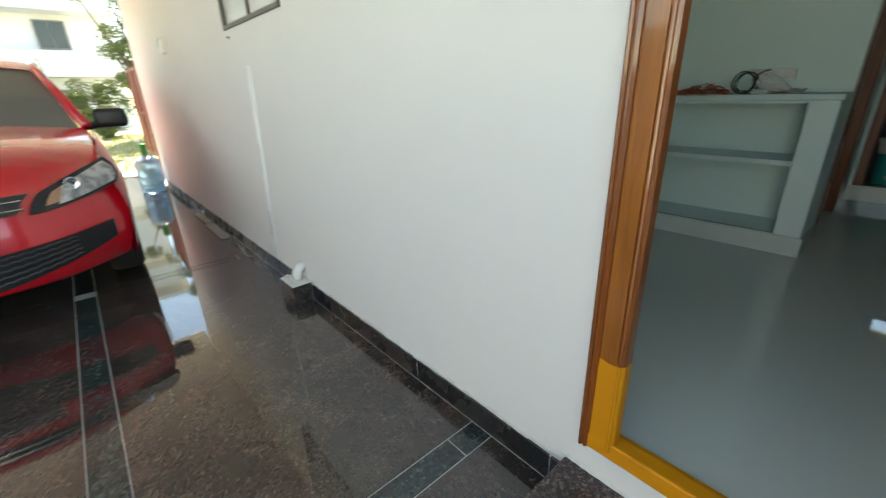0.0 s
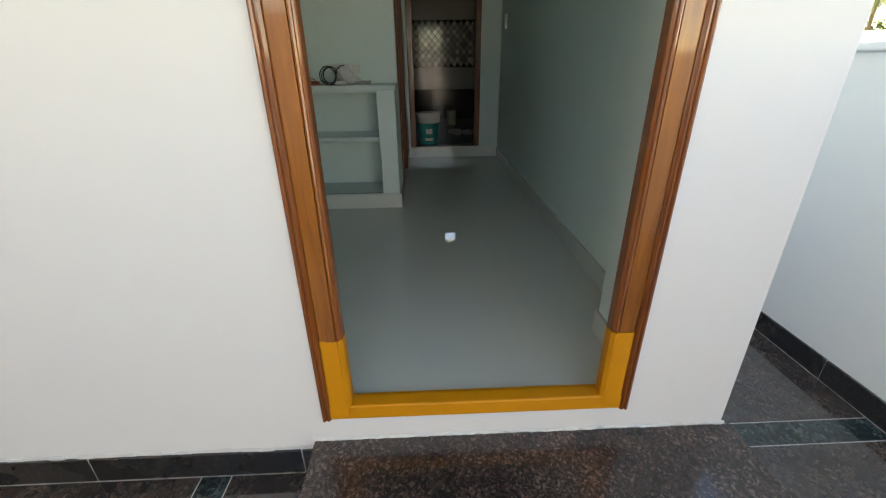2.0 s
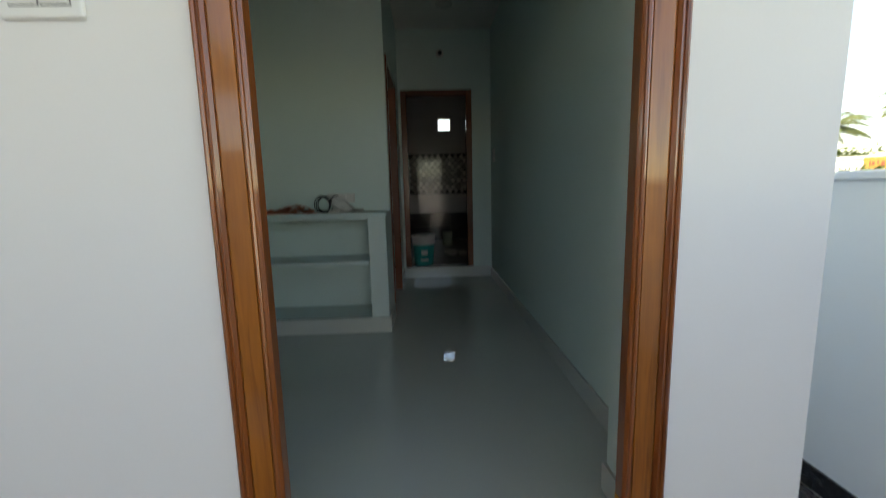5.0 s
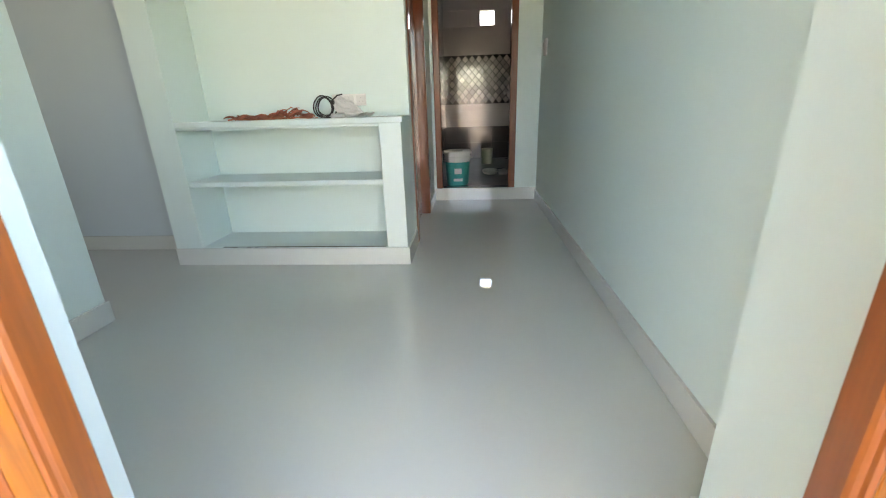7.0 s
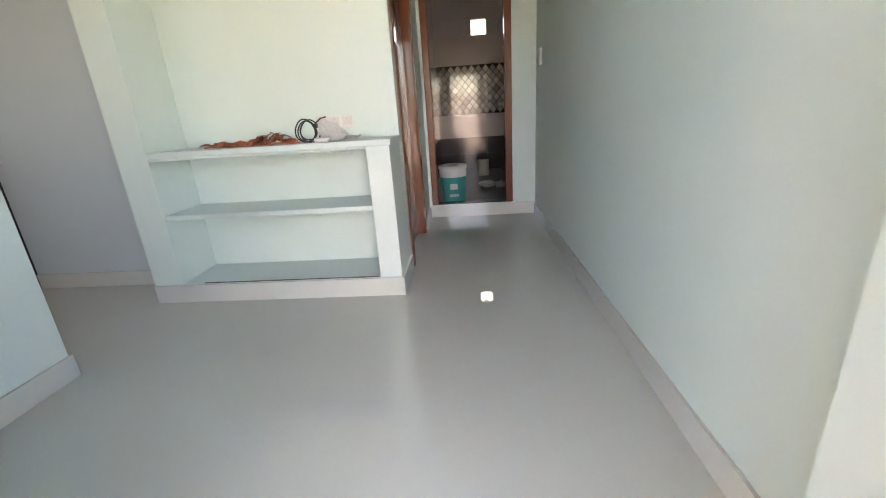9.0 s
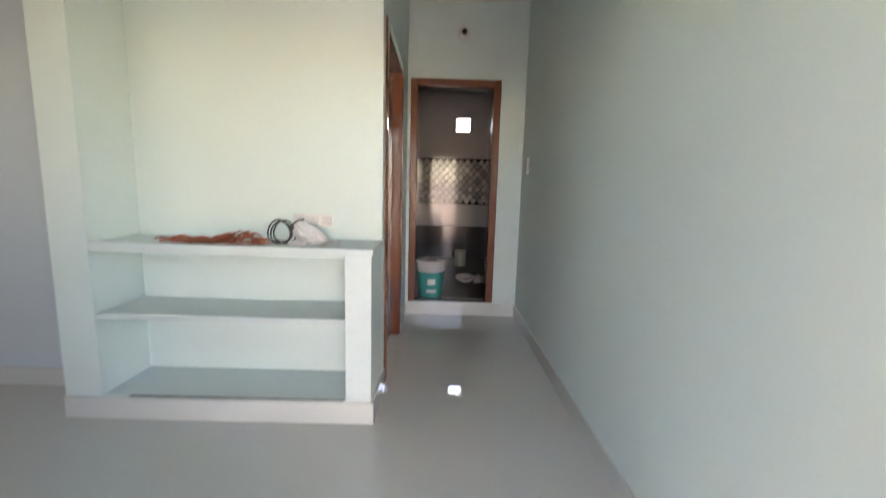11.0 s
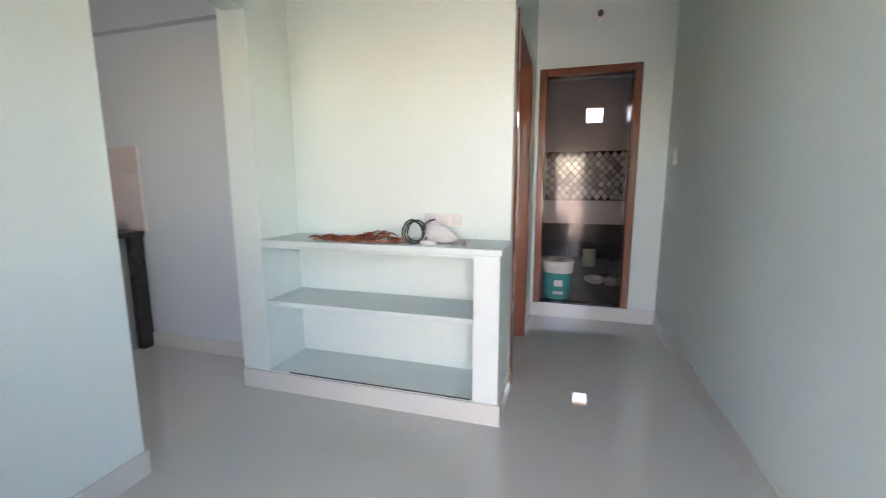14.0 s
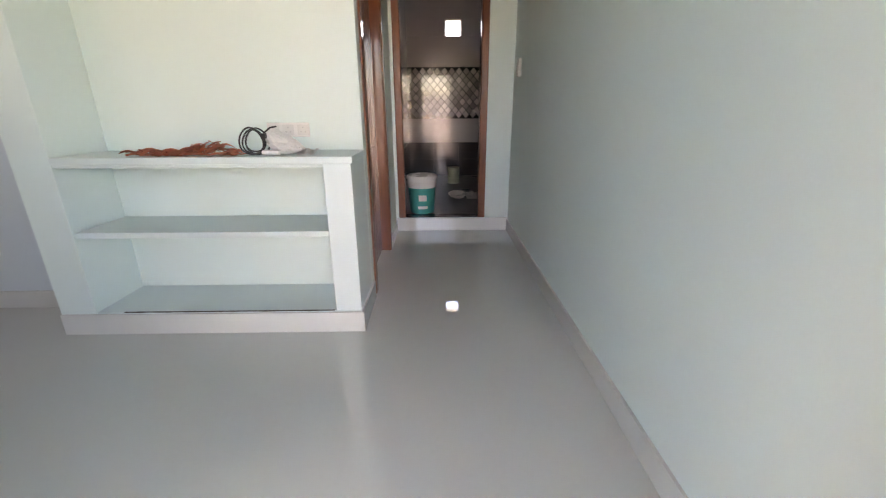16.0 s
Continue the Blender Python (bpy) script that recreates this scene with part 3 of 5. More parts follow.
# hedge beyond the compound wall
for k, (x, y, h, w) in enumerate(((3.2, -4.0, 1.25, 1.0), (4.6, -4.6, 1.40, 1.2), (2.4, -4.9, 1.20, 1.1), (5.8, -5.6, 1.40, 1.3), (3.9, -6.3, 1.35, 1.3), (6.9, -7.2, 1.45, 1.4), (1.3, -5.4, 1.20, 1.2), (7.6, -6.2, 1.40, 1.3))):
    tree("bush", (x, y, -0.45), h + 0.10, w * 1.1, 24000, 0.032, LEAF if k % 2 == 0 else LEAF2, "sunlit leafy green bush beyond the compound wall", "bush", 30 + k, bare=0.08, clump=34)

far_wall = thing("boundary_wall", (13, -14, -0.45), "white plastered boundary wall with a painted signboard", "wall")
bm = bmesh.new()
FWC, FWD = Vector((12.6, -13.6, 0)), Vector((0.80, 0.60, 0)).normalized()
nrm = Vector((-FWD.y, FWD.x, 0))


def on_far(u, v, z):
    return FWC + FWD * u + nrm * v + Vector((0, 0, z))


def far_block(bm, u0, v0, za, u1, v1, zb):
    vs = [bm.verts.new(on_far(u, v, z)) for z in (za, zb) for u, v in ((u0, v0), (u1, v0), (u1, v1), (u0, v1))]
    for f in ((0, 1, 2, 3), (4, 5, 6, 7), (0, 1, 5, 4), (1, 2, 6, 5), (2, 3, 7, 6), (3, 0, 4, 7)):
        bm.faces.new([vs[i] for i in f])


far_block(bm, -9, -0.1, -0.5, 9, 0.1, 1.72)
under("wall_panel", bm, WHITEWASH, far_wall)
bm = bmesh.new()
far_block(bm, -9, -0.14, 1.72, 9, 0.14, 1.78)
under("coping", bm, WHITEWASH, far_wall)
SIGN_Y = material("sign_yellow", (0.44, 0.21, 0.045), 0.5, other=(0.42, 0.25, 0.06), scale=3, bump=0.0)
SIGN_R = material("sign_red", (0.30, 0.09, 0.05), 0.5, bump=0.0)
SIGN_B = material("sign_blue", (0.09, 0.14, 0.17), 0.5, bump=0.0)
sign = thing("signboard", tuple(on_far(-2.4, 0.12, 0.95)), "yellow painted signboard with red lettering and a blue base", "signboard")
bm = bmesh.new()
far_block(bm, -4.75, 0.11, 1.28, -0.02, 0.14, 1.74)
under("panel", bm, SIGN_Y, sign)
bm = bmesh.new()
far_block(bm, -4.75, 0.11, 0.95, -0.02, 0.145, 1.28)
under("base_band", bm, SIGN_B, sign)
for k, (u, w) in enumerate(((-0.16, 0.03), (-0.23, 0.06), (-0.33, 0.03), (-0.44, 0.07), (-0.56, 0.03), (-0.64, 0.06), (-0.75, 0.03), (-0.83, 0.06), (-0.95, 0.04), (-1.2, 0.06), (-1.35, 0.04), (-1.5, 0.07), (-1.8, 0.05))):
    bm = bmesh.new()
    far_block(bm, u - w / 2, 0.142, 1.46 + 0.03 * (k % 3), u + w / 2, 0.15, 1.62 - 0.025 * (k % 2))
    under("lettering_bar", bm, SIGN_R, sign)


def palm(at, height, reach, seed, fronds=34):
    rng = random.Random(seed)
    t = thing("coconut_palm", at, "tall coconut palm with drooping yellowish fronds", "palm tree", "palms beyond the wall")
    x, y, z = at
    bm = bmesh.new()
    tube(bm, [(x, y, z), (x + 0.2, y, z + height * 0.5), (x + 0.1, y + 0.2, z + height)], lambda f: 0.11 * (1 - 0.35 * f), 10)
    under("trunk", bm, BARK, t)
    top = Vector((x + 0.1, y + 0.2, z + height))
    for k in range(fronds):
        a, lift = k * 2.4 + rng.uniform(-0.2, 0.2), rng.uniform(-0.35, 1.7)
        pts = []
        for i in range(9):
            f = i / 8
            pts.append(top + Vector((math.cos(a) * reach * f, math.sin(a) * reach * f, reach * (lift * f - (0.45 + 0.45 * lift) * f * f))))
        bm = bmesh.new()
        tube(bm, pts, lambda f: 0.03 * (1.1 - f), 5)
        side = Vector((-math.sin(a), math.cos(a), 0))
        for i in range(80):
            f = 0.08 + 0.9 * i / 80
            j = min(int(f * 8), 7)
            p = pts[j].lerp(pts[j + 1], f * 8 - j)
            d = (pts[j + 1] - pts[j]).normalized()
            ln = reach * 0.25 * math.sin(math.pi * min(1, f * 0.85 + 0.12)) + 0.12
            for sg in (-1, 1):
                tip = p + (side * sg * 0.75 + d * 0.55 + Vector((0, 0, -0.45 - 0.3 * rng.random()))).normalized() * ln
                w = d * 0.013
                bm.faces.new([bm.verts.new(q) for q in (p - w, p + w, tip)])
        under("frond", bm, FROND, t)


palm((22.5, -22.6, -0.45), 4.4, 1.7, 3)
palm((19.0, -24.3, -0.45), 5.0, 2.1, 4)
palm((25.0, -22.0, -0.45), 3.7, 1.6, 5)
for k, (x, y, h, w) in enumerate(((26, -25, 4.2, 3.2), (22, -29, 4.0, 3.5), (30, -26, 4.4, 3.5), (17, -27, 4.0, 3.0), (33, -30, 4.6, 4.0))):
    tree("tree", (x, y, -0.45), h, w, 6000, 0.11, LEAF2, "distant leafy tree behind the boundary wall", "tree", 60 + k, bare=0.25)
pole = thing("utility_pole", (20.0, -19.0, -0.45), "grey utility pole with two crossarms and wires", "utility pole")
bm = bmesh.new()
tube(bm, [(20, -19, -0.45), (20, -19, 6.0)], lambda f: 0.10 - 0.03 * f, 10)
under("pole", bm, CONCRETE, pole)
for z in (5.6, 5.2):
    bm = bmesh.new()
    block(bm, 19.5, -19.05, z, 20.5, -18.95, z + 0.08)
    under("crossarm", bm, STEEL, pole)
for z in (5.65, 5.25, 4.4):
    bm = bmesh.new()
    tube(bm, [(20 + 34 * (k / 8 - 0.5) * 0.7, -19 + 34 * (k / 8 - 0.5) * -0.7, z - 0.5 * (1 - (k / 4 - 1) ** 2) + 0.5) for k in range(9)], 0.015, 5)
    under("wire", bm, SHADOWGAP, pole)

# street end: building, trees, grass
house = thing("apartment_building", (-6, 34, -0.45), "white three-storey building with long balcony bands across the road", "building")
BW = material("far_white_render", (0.80, 0.82, 0.86), 0.8, other=(0.74, 0.76, 0.80), scale=0.7, fine=20, bump=0.1)
BG = material("far_grey_render", (0.30, 0.29, 0.29), 0.8, other=(0.24, 0.23, 0.23), scale=0.7, fine=20, bump=0.1)
DARKGLASS = material("dark_window_glass", (0.03, 0.04, 0.05), 0.08, bump=0.0)
bm = bmesh.new()
block(bm, -26, 32, -0.45, 3.2, 42, 10.5)
under("wall", bm, BW, house)
for k, z in enumerate((2.3, 5.4, 8.6)):
    bm = bmesh.new()
    block(bm, -26, 30.6, z, 3.4, 32, z + 0.25)
    block(bm, -26, 30.6, z + 0.25, 3.4, 30.75, z + 1.25)
    under("balcony", bm, BW, house)
bm = bmesh.new()
block(bm, -26.2, 30.4, 10.5, 3.6, 42, 10.75)
under("roof", bm, BW, house)
bm = bmesh.new()
block(bm, -24, 31.9, -0.45, -4, 31.98, 2.2)
under("ground_floor_panel", bm, BW, house)
for k in range(9):
    for z in (0.3, 3.7, 6.9):
        x = -24 + k * 3.0
        bm = bmesh.new()
        block(bm, x, 31.85, z, x + 1.3, 31.97, z + 1.4)
        w = under("window", bm, BG, house)
        bm = bmesh.new()
        block(bm, x + 0.07, 31.82, z + 0.07, x + 0.62, 31.86, z + 1.33)
        block(bm, x + 0.68, 31.82, z + 0.07, x + 1.23, 31.86, z + 1.33)
        part("pane", bm, DARKGLASS, w)
for k, (x, y, h, w, c) in enumerate(((2.9, 20.0, 8.0, 1.7, 15000), (4.9, 22.5, 8.5, 2.6, 12000), (1.2, 24.0, 2.3, 1.3, 1800), (2.6, 15.8, 1.7, 1.0, 2400), (0.9, 22.5, 1.2, 1.1, 1600), (-3.5, 26.0, 2.0, 1.6, 2000))):
    tree("roadside_tree" if h > 2.5 else "shrub", (x, y, -0.45), h, w, c * (1 if h > 2.5 else 3), 0.06, LEAF3,
         "leafy green roadside tree" if h > 2.5 else "low green roadside shrub", "tree" if h > 2.5 else "shrub", 80 + k, bare=0.15, clump=60 if h > 2.5 else 24)
GRASS = leaf_material("grass_blade", (0.30, 0.33, 0.07), (0.46, 0.44, 0.14))
rng = random.Random(9)
vs, fs = [], []
for k in range(9000):
    x, y = rng.uniform(-5, 5), rng.uniform(10.7, 24)
    h, a = rng.uniform(0.05, 0.16), rng.uniform(0, 6.3)
    b = len(vs)
    vs += [(x - 0.012 * math.cos(a), y - 0.012 * math.sin(a), -0.45), (x + 0.012 * math.cos(a), y + 0.012 * math.sin(a), -0.45), (x + 0.06 * math.sin(a), y + 0.06 * math.cos(a), -0.45 + h)]
    fs.append((b, b + 1, b + 2))
me = bpy.data.meshes.new("grass")
me.from_pydata(vs, [], fs)
me.materials.append(GRASS)
tagged(new("grass", me), "dry sunlit grass beyond the porch", "grass", kind="stuff")

gate = thing("gate", (1.12, 8.42, -0.45), "brown painted metal gate leaf standing open", "gate")
BROWN = material("gate_brown", (0.24, 0.075, 0.045), 0.4, other=(0.17, 0.05, 0.03), scale=8, bump=0.05)
GX = 1.12
for y in (8.47, 9.05, 9.62):
    bm = bmesh.new()
    block(bm, GX - 0.025, y - 0.025, 0.06, GX + 0.025, y + 0.025, 1.50, bevel=0.004)
    under("stile", bm, BROWN, gate)
for z in (0.10, 0.78, 1.46):
    bm = bmesh.new()
    block(bm, GX - 0.018, 8.495, z - 0.022, GX + 0.018, 9.595, z + 0.022, bevel=0.004)
    under("rail", bm, BROWN, gate)
for k in range(9):
    y = 8.55 + k * 0.122
    bm = bmesh.new()
    block(bm, GX - 0.007, y - 0.04, 0.12, GX + 0.007, y + 0.04, 1.44)
    under("slat", bm, BROWN, gate)
bm = bmesh.new()
block(bm, GX - 0.03, 8.40, -0.45, GX + 0.05, 8.444, 1.56, bevel=0.004)
under("hinge_post", bm, BROWN, gate)

# water jug
BLUE_GLASS = material("blue_polycarbonate", (0.40, 0.68, 0.93), 0.22, other=(0.48, 0.74, 0.95), scale=5, bump=0.0)
BLUE_GLASS.node_tree.nodes["Principled BSDF"].inputs["Transmission Weight"].default_value = 0.5
GREEN_P = material("green_plastic", (0.05, 0.50, 0.09), 0.4, bump=0.0)
JX, JY = 0.80, 7.25
jug = thing("water_jug", (JX, JY, P), "translucent blue twenty-litre water jug with a green cap", "water jug")
bm = bmesh.new()
prof = [(0.115, 0.0), (0.146, 0.010), (0.155, 0.03)]
for z in (0.055, 0.105, 0.185):
    prof += [(0.155, z - 0.016), (0.149, z - 0.006), (0.149, z + 0.006), (0.155, z + 0.016)]
prof += [(0.155, 0.305), (0.150, 0.345), (0.132, 0.380), (0.095, 0.405), (0.052, 0.418), (0.036, 0.430), (0.034, 0.462)]
lathe(bm, [(r, z * 1.2) for r, z in prof], (JX, JY, P), 32)
under("jug_body", bm, BLUE_GLASS, jug, smooth=True)
bm = bmesh.new()
lathe(bm, [(r, z * 1.2) for r, z in ((0.040, 0.440), (0.042, 0.445), (0.042, 0.500), (0.038, 0.506), (0.040, 0.510), (0.040, 0.560), (0.012, 0.566))], (JX, JY, P), 22)
under("cap", bm, GREEN_P, jug, "green cap")

# ---- car ----
CARX, CARY = -0.60, 3.36
RED = material("red_car_paint", (0.64, 0.010, 0.026), 0.20, other=(0.60, 0.009, 0.022), scale=3, bump=0.0, coat=1.0)
BLACKP = material("black_trim", (0.018, 0.018, 0.02), 0.45, bump=0.0)
TYRE = material("tyre_rubber", (0.02, 0.02, 0.02), 0.8, fine=80, bump=0.2)
# base colour lightened to stand for sky reflected in the glass
WIND = material("windscreen_glass", (0.13, 0.15, 0.145), 0.05, bump=0.0)
LAMP = material("lamp_chrome", (0.75, 0.76, 0.78), 0.14, 0.9, other=(0.12, 0.13, 0.14), scale=24, contrast=0.1, bump=0.0)
AMBER = material("amber_lens", (0.50, 0.27, 0.17), 0.15, bump=0.0)
car = thing("car", (CARX, CARY + 2, P), "parked red hatchback car on the porch", "car")

car.scale = (1.08, 1.12, 1.12)

# rows along the centre line: (back, up, half width, plan curve, crown)
SKIN = [(0.10, 0.20, 0.66, 0.26, 0.0), (0.02, 0.24, 0.74, 0.30, 0.0), (0.0, 0.34, 0.78, 0.32, 0.0), (0.0, 0.46, 0.80, 0.32, 0.0), (0.03, 0.56, 0.80, 0.32, 0.01), (0.055, 0.70, 0.79, 0.32, 0.03),
        (0.10, 0.775, 0.775, 0.30, 0.05), (0.20, 0.84, 0.765, 0.24, 0.06), (0.45, 0.905, 0.76, 0.16, 0.06), (0.75, 0.95, 0.75, 0.12, 0.055), (1.02, 0.985, 0.73, 0.12, 0.05)]


def skin_point(row, s):
    back, up, half, curve, crown = row
    return Vector((CARX + s * half, CARY + back + curve * abs(s) ** 2.6, P + up - crown * abs(s) ** 2.2))


def grid(bm, rows):
    vs = [[bm.verts.new(p) for p in r] for r in rows]
    for a, b in zip(vs, vs[1:]):
        for k in range(len(a) - 1):
            bm.faces.new((a[k], a[k + 1], b[k + 1], b[k]))


bm = bmesh.new()
SS = [k / 12 - 1 for k in range(25)]
grid(bm, [[skin_point(r, s) for s in SS] for r in SKIN])
# flanks, with a shoulder line and a wheel arch
for sg in (-1, 1):
    rows = []
    for k in range(34):
        d = 0.28 + k * 0.108
        col = []
        for z, out in ((0.20, -0.05), (0.30, -0.01), (0.45, 0.0), (0.60, 0.005), (0.72, -0.005), (0.80, -0.02), (0.90, -0.05), (0.97, -0.085)):
            top = 0.745 + 0.225 * min(1, max(0, (d - 0.28) / 0.8)) ** 0.6
            zz = 0.20 + (z - 0.20) / 0.77 * (top - 0.20)
            for c in (0.78, 3.22):
                if abs(d - c) < 0.36:
                    zz = max(zz, 0.30 + math.sqrt(0.36 ** 2 - (d - c) ** 2) * 1.0)
            zz = min(zz, top)
            nose = min(1, max(0, (d - 0.24) / 0.55))
            half = 0.79 + 0.05 * math.sin(nose * math.pi / 2) - 0.10 * max(0, (d - 3.2) / 0.75) ** 2
            col.append(Vector((CARX + sg * (half + out), CARY + d, P + zz)))
        rows.append(col)
    grid(bm, rows)
under("body", bm, RED, car, smooth=True)

bm = bmesh.new()
ROOF = [(1.62, 1.36, 0.55, 0.10, 0.03), (1.85, 1.44, 0.56, 0.06, 0.04), (2.4, 1.475, 0.57, 0.0, 0.04), (3.0, 1.46, 0.56, 0.0, 0.04), (3.5, 1.40, 0.54, 0.0, 0.04)]
grid(bm, [[skin_point(r, s) for s in SS] for r in ROOF])
for sg in (-1, 1):
    a, b = skin_point((1.02, 0.975, 0.745, 0.12, 0.03), sg), skin_point((1.62, 1.36, 0.56, 0.10, 0.02), sg)
    tube(bm, [a, a.lerp(b, 0.5) + Vector((0, 0, 0.02)), b, skin_point((2.4, 1.46, 0.58, 0, 0.03), sg), skin_point((3.5, 1.39, 0.55, 0, 0.03), sg), Vector((CARX + sg * 0.70, CARY + 3.85, P + 0.95))], 0.035, 8)
block(bm, CARX - 0.70, CARY + 3.80, P + 0.28, CARX + 0.70, CARY + 3.92, P + 0.98, bevel=0.05)
under("roof", bm, RED, car, smooth=True)
bm = bmesh.new()
grid(bm, [[skin_point(r, s * 0.97) for s in SS] for r in ((0.98, 0.955, 0.73, 0.12, 0.04), (1.3, 1.16, 0.65, 0.11, 0.03), (1.64, 1.35, 0.55, 0.10, 0.02))])
for sg in (-1, 1):
    vs = [bm.verts.new((CARX + sg * hx, CARY + d, P + z)) for hx, d, z in ((0.735, 1.15, 0.95), (0.56, 1.75, 1.38), (0.56, 3.4, 1.37), (0.72, 3.75, 0.96))]
    bm.faces.new(vs)
vs = [bm.verts.new((CARX + hx, CARY + d, P + z)) for hx, d, z in ((-0.68, 3.83, 0.98), (0.68, 3.83, 0.98), (0.52, 3.52, 1.38), (-0.52, 3.52, 1.38))]
bm.faces.new(vs)
under("windscreen", bm, WIND, car, "dark reflective glass")
bm = bmesh.new()
block(bm, CARX - 0.68, CARY + 0.5, P + 0.17, CARX + 0.68, CARY + 3.8, P + 0.32)
under("underbody", bm, BLACKP, car)


def on_nose(u, z, lift=0.012):
    """A point just proud of the nose at side u and height z."""
    for a, b in zip(SKIN, SKIN[1:]):
        if a[1] <= z <= b[1]:
            f = (z - a[1]) / (b[1] - a[1])
            row = tuple(p + f * (q - p) for p, q in zip(a, b))
            s = u / row[2]
            p = skin_point(row, s)
            return Vector((p.x + lift * s, p.y - lift, P + z))
    return Vector((CARX + u, CARY, P + z))


def nose_patch(rows, lift):
    bm = bmesh.new()
    grid(bm, [[on_nose(ua + (ub - ua) * k / 10, za + (zb - za) * k / 10, lift) for k in range(11)] for ua, za, ub, zb in rows])
    return bm




def grille_z(u, low, high):
    """Height on the lower grille: the mouth rises towards its ends."""
    e = min(1.0, abs(u) / 0.70) ** 1.5
    return low + (high - low) * e


bm = bmesh.new()
grid(bm, [[on_nose(u, grille_z(u, 0.235 + 0.185 * f, 0.375 + 0.10 * f), 0.010) for u in [0.70 * (k / 14 - 1) for k in range(29)]] for f in (0, 0.25, 0.5, 0.75, 1.0)])
lower_grille = under("lower_grille", bm, BLACKP, car, "black lower grille with a honeycomb mesh")
GRILLE_EDGE = material("grille_plastic", (0.045, 0.047, 0.052), 0.35, bump=0.0)
for f in (0.18, 0.36, 0.54, 0.72, 0.88):
    bm = bmesh.new()
    tube(bm, [on_nose(u, grille_z(u, 0.235 + 0.185 * f, 0.375 + 0.10 * f) + 0.006 * (k % 2), 0.02) for k, u in enumerate([0.52 * (k / 22 - 1) for k in range(45)])], 0.005, 5)
    part("grille_bar", bm, GRILLE_EDGE, lower_grille)
under("upper_grille", nose_patch(((-0.34, 0.600, 0.34, 0.600), (-0.36, 0.645, 0.36, 0.645), (-0.40, 0.690, 0.40, 0.690)), 0.010), BLACKP, car, "black upper grille with chrome strips")
for z in (0.622, 0.662):
    bm = bmesh.new()
    tube(bm, [on_nose(-0.36 + 0.72 * k / 12, z, 0.02) for k in range(13)], 0.006, 6)
    under("chrome_strip", bm, CHROME, car)
for sg in (-1, 1):
    # a swept lens: narrow inner tip, tall rounded outer end
    def lamp_rows(inset):
        rows = []
        for k in range(9):
            f = k / 8
            ua = 0.375 + 0.02 * f + 0.03 * f * f + inset * 1.6
            ub = 0.735 + 0.055 * math.sin(math.pi * (0.15 + 0.7 * f)) - 0.03 * f - inset
            rows.append([(ua + (ub - ua) * i / 12, (0.588 + inset) + 0.075 * (i / 12) ** 1.5 * (1 - f) + (0.095 - 2 * inset) * f + 0.125 * f * (i / 12) ** 0.9) for i in range(13)])
        return rows
    bm = bmesh.new()
    grid(bm, [[on_nose(sg * u, min(z, 0.835), 0.018 + 0.005 * (u / 0.76) ** 4) for u, z in r] for r in lamp_rows(0.0)])
    housing = under("headlight", bm, BLACKP, car, "clear headlight in a dark housing", smooth=True)
    bm = bmesh.new()
    grid(bm, [[on_nose(sg * u, min(z, 0.830), 0.026 + 0.007 * (u / 0.76) ** 4) for u, z in r[3:]] for r in lamp_rows(0.018)])
    part("reflector", bm, LAMP, housing, "silver reflector", smooth=True).matrix_parent_inverse = Matrix.Identity(4)
    bm = bmesh.new()
    c = on_nose(sg * 0.56, 0.705, 0.034)
    lathe(bm, [(0.034, 0.006), (0.034, 0.001), (0.031, -0.001), (0.024, 0.004), (0.012, 0.006)], (c.x, c.y, c.z), 24, "y")
    part("bulb_ring", bm, CHROME, housing, smooth=True)
    bm = bmesh.new()
    grid(bm, [[on_nose(sg * u, z + 0.004, 0.031) for u, z in r[1:4]] for r in lamp_rows(0.018)[1:]])
    part("turn_signal", bm, AMBER, housing, "amber turn signal", smooth=True).matrix_parent_inverse = Matrix.Identity(4)
    bm = bmesh.new()
    mx = CARX + sg * 0.90
    block(bm, mx - 0.10, CARY + 1.13, P + 0.93, mx + 0.10, CARY + 1.23, P + 1.06, bevel=0.035, segments=3)
    tube(bm, [(CARX + sg * 0.74, CARY + 1.2, P + 0.94), (mx - sg * 0.06, CARY + 1.18, P + 0.96)], 0.025, 8)
    under("wing_mirror", bm, BLACKP, car, "black wing mirror", smooth=True)
    for d in (0.78, 3.22):
        bm = bmesh.new()
        cx = CARX + sg * 0.72
        lathe(bm, [(0.19, -0.085), (0.28, -0.095), (0.30, -0.06), (0.30, 0.06), (0.28, 0.095), (0.19, 0.085)], (cx, CARY + d, P + 0.30), 32, "x")
        w = under("wheel", bm, TYRE, car, "black tyre on a silver rim", smooth=True)
        bm = bmesh.new()
        lathe(bm, [(0.19, -0.08), (0.19, 0.07), (0.16, 0.08), (0.05, 0.06 * sg)], (cx, CARY + d, P + 0.30), 24, "x")
        part("rim", bm, STEEL, w)
bm = bmesh.new()
block(bm, CARX - 0.22, CARY - 0.035, P + 0.40, CARX + 0.22, CARY - 0.018, P + 0.50, bevel=0.003)
under("number_plate", bm, BLACKP, car, "dark number plate")

# ---- things on the front wall ----
plate = thing("switch_plate", (OUT, 0.79, 1.45), "white plastic plate with three-pin socket and switch", "switch plate")
bm = bmesh.new()
block(bm, OUT - 0.012, 0.712, 1.398, OUT, 0.870, 1.500, bevel=0.005, segments=3)
under("cover", bm, PLASTIC, plate)
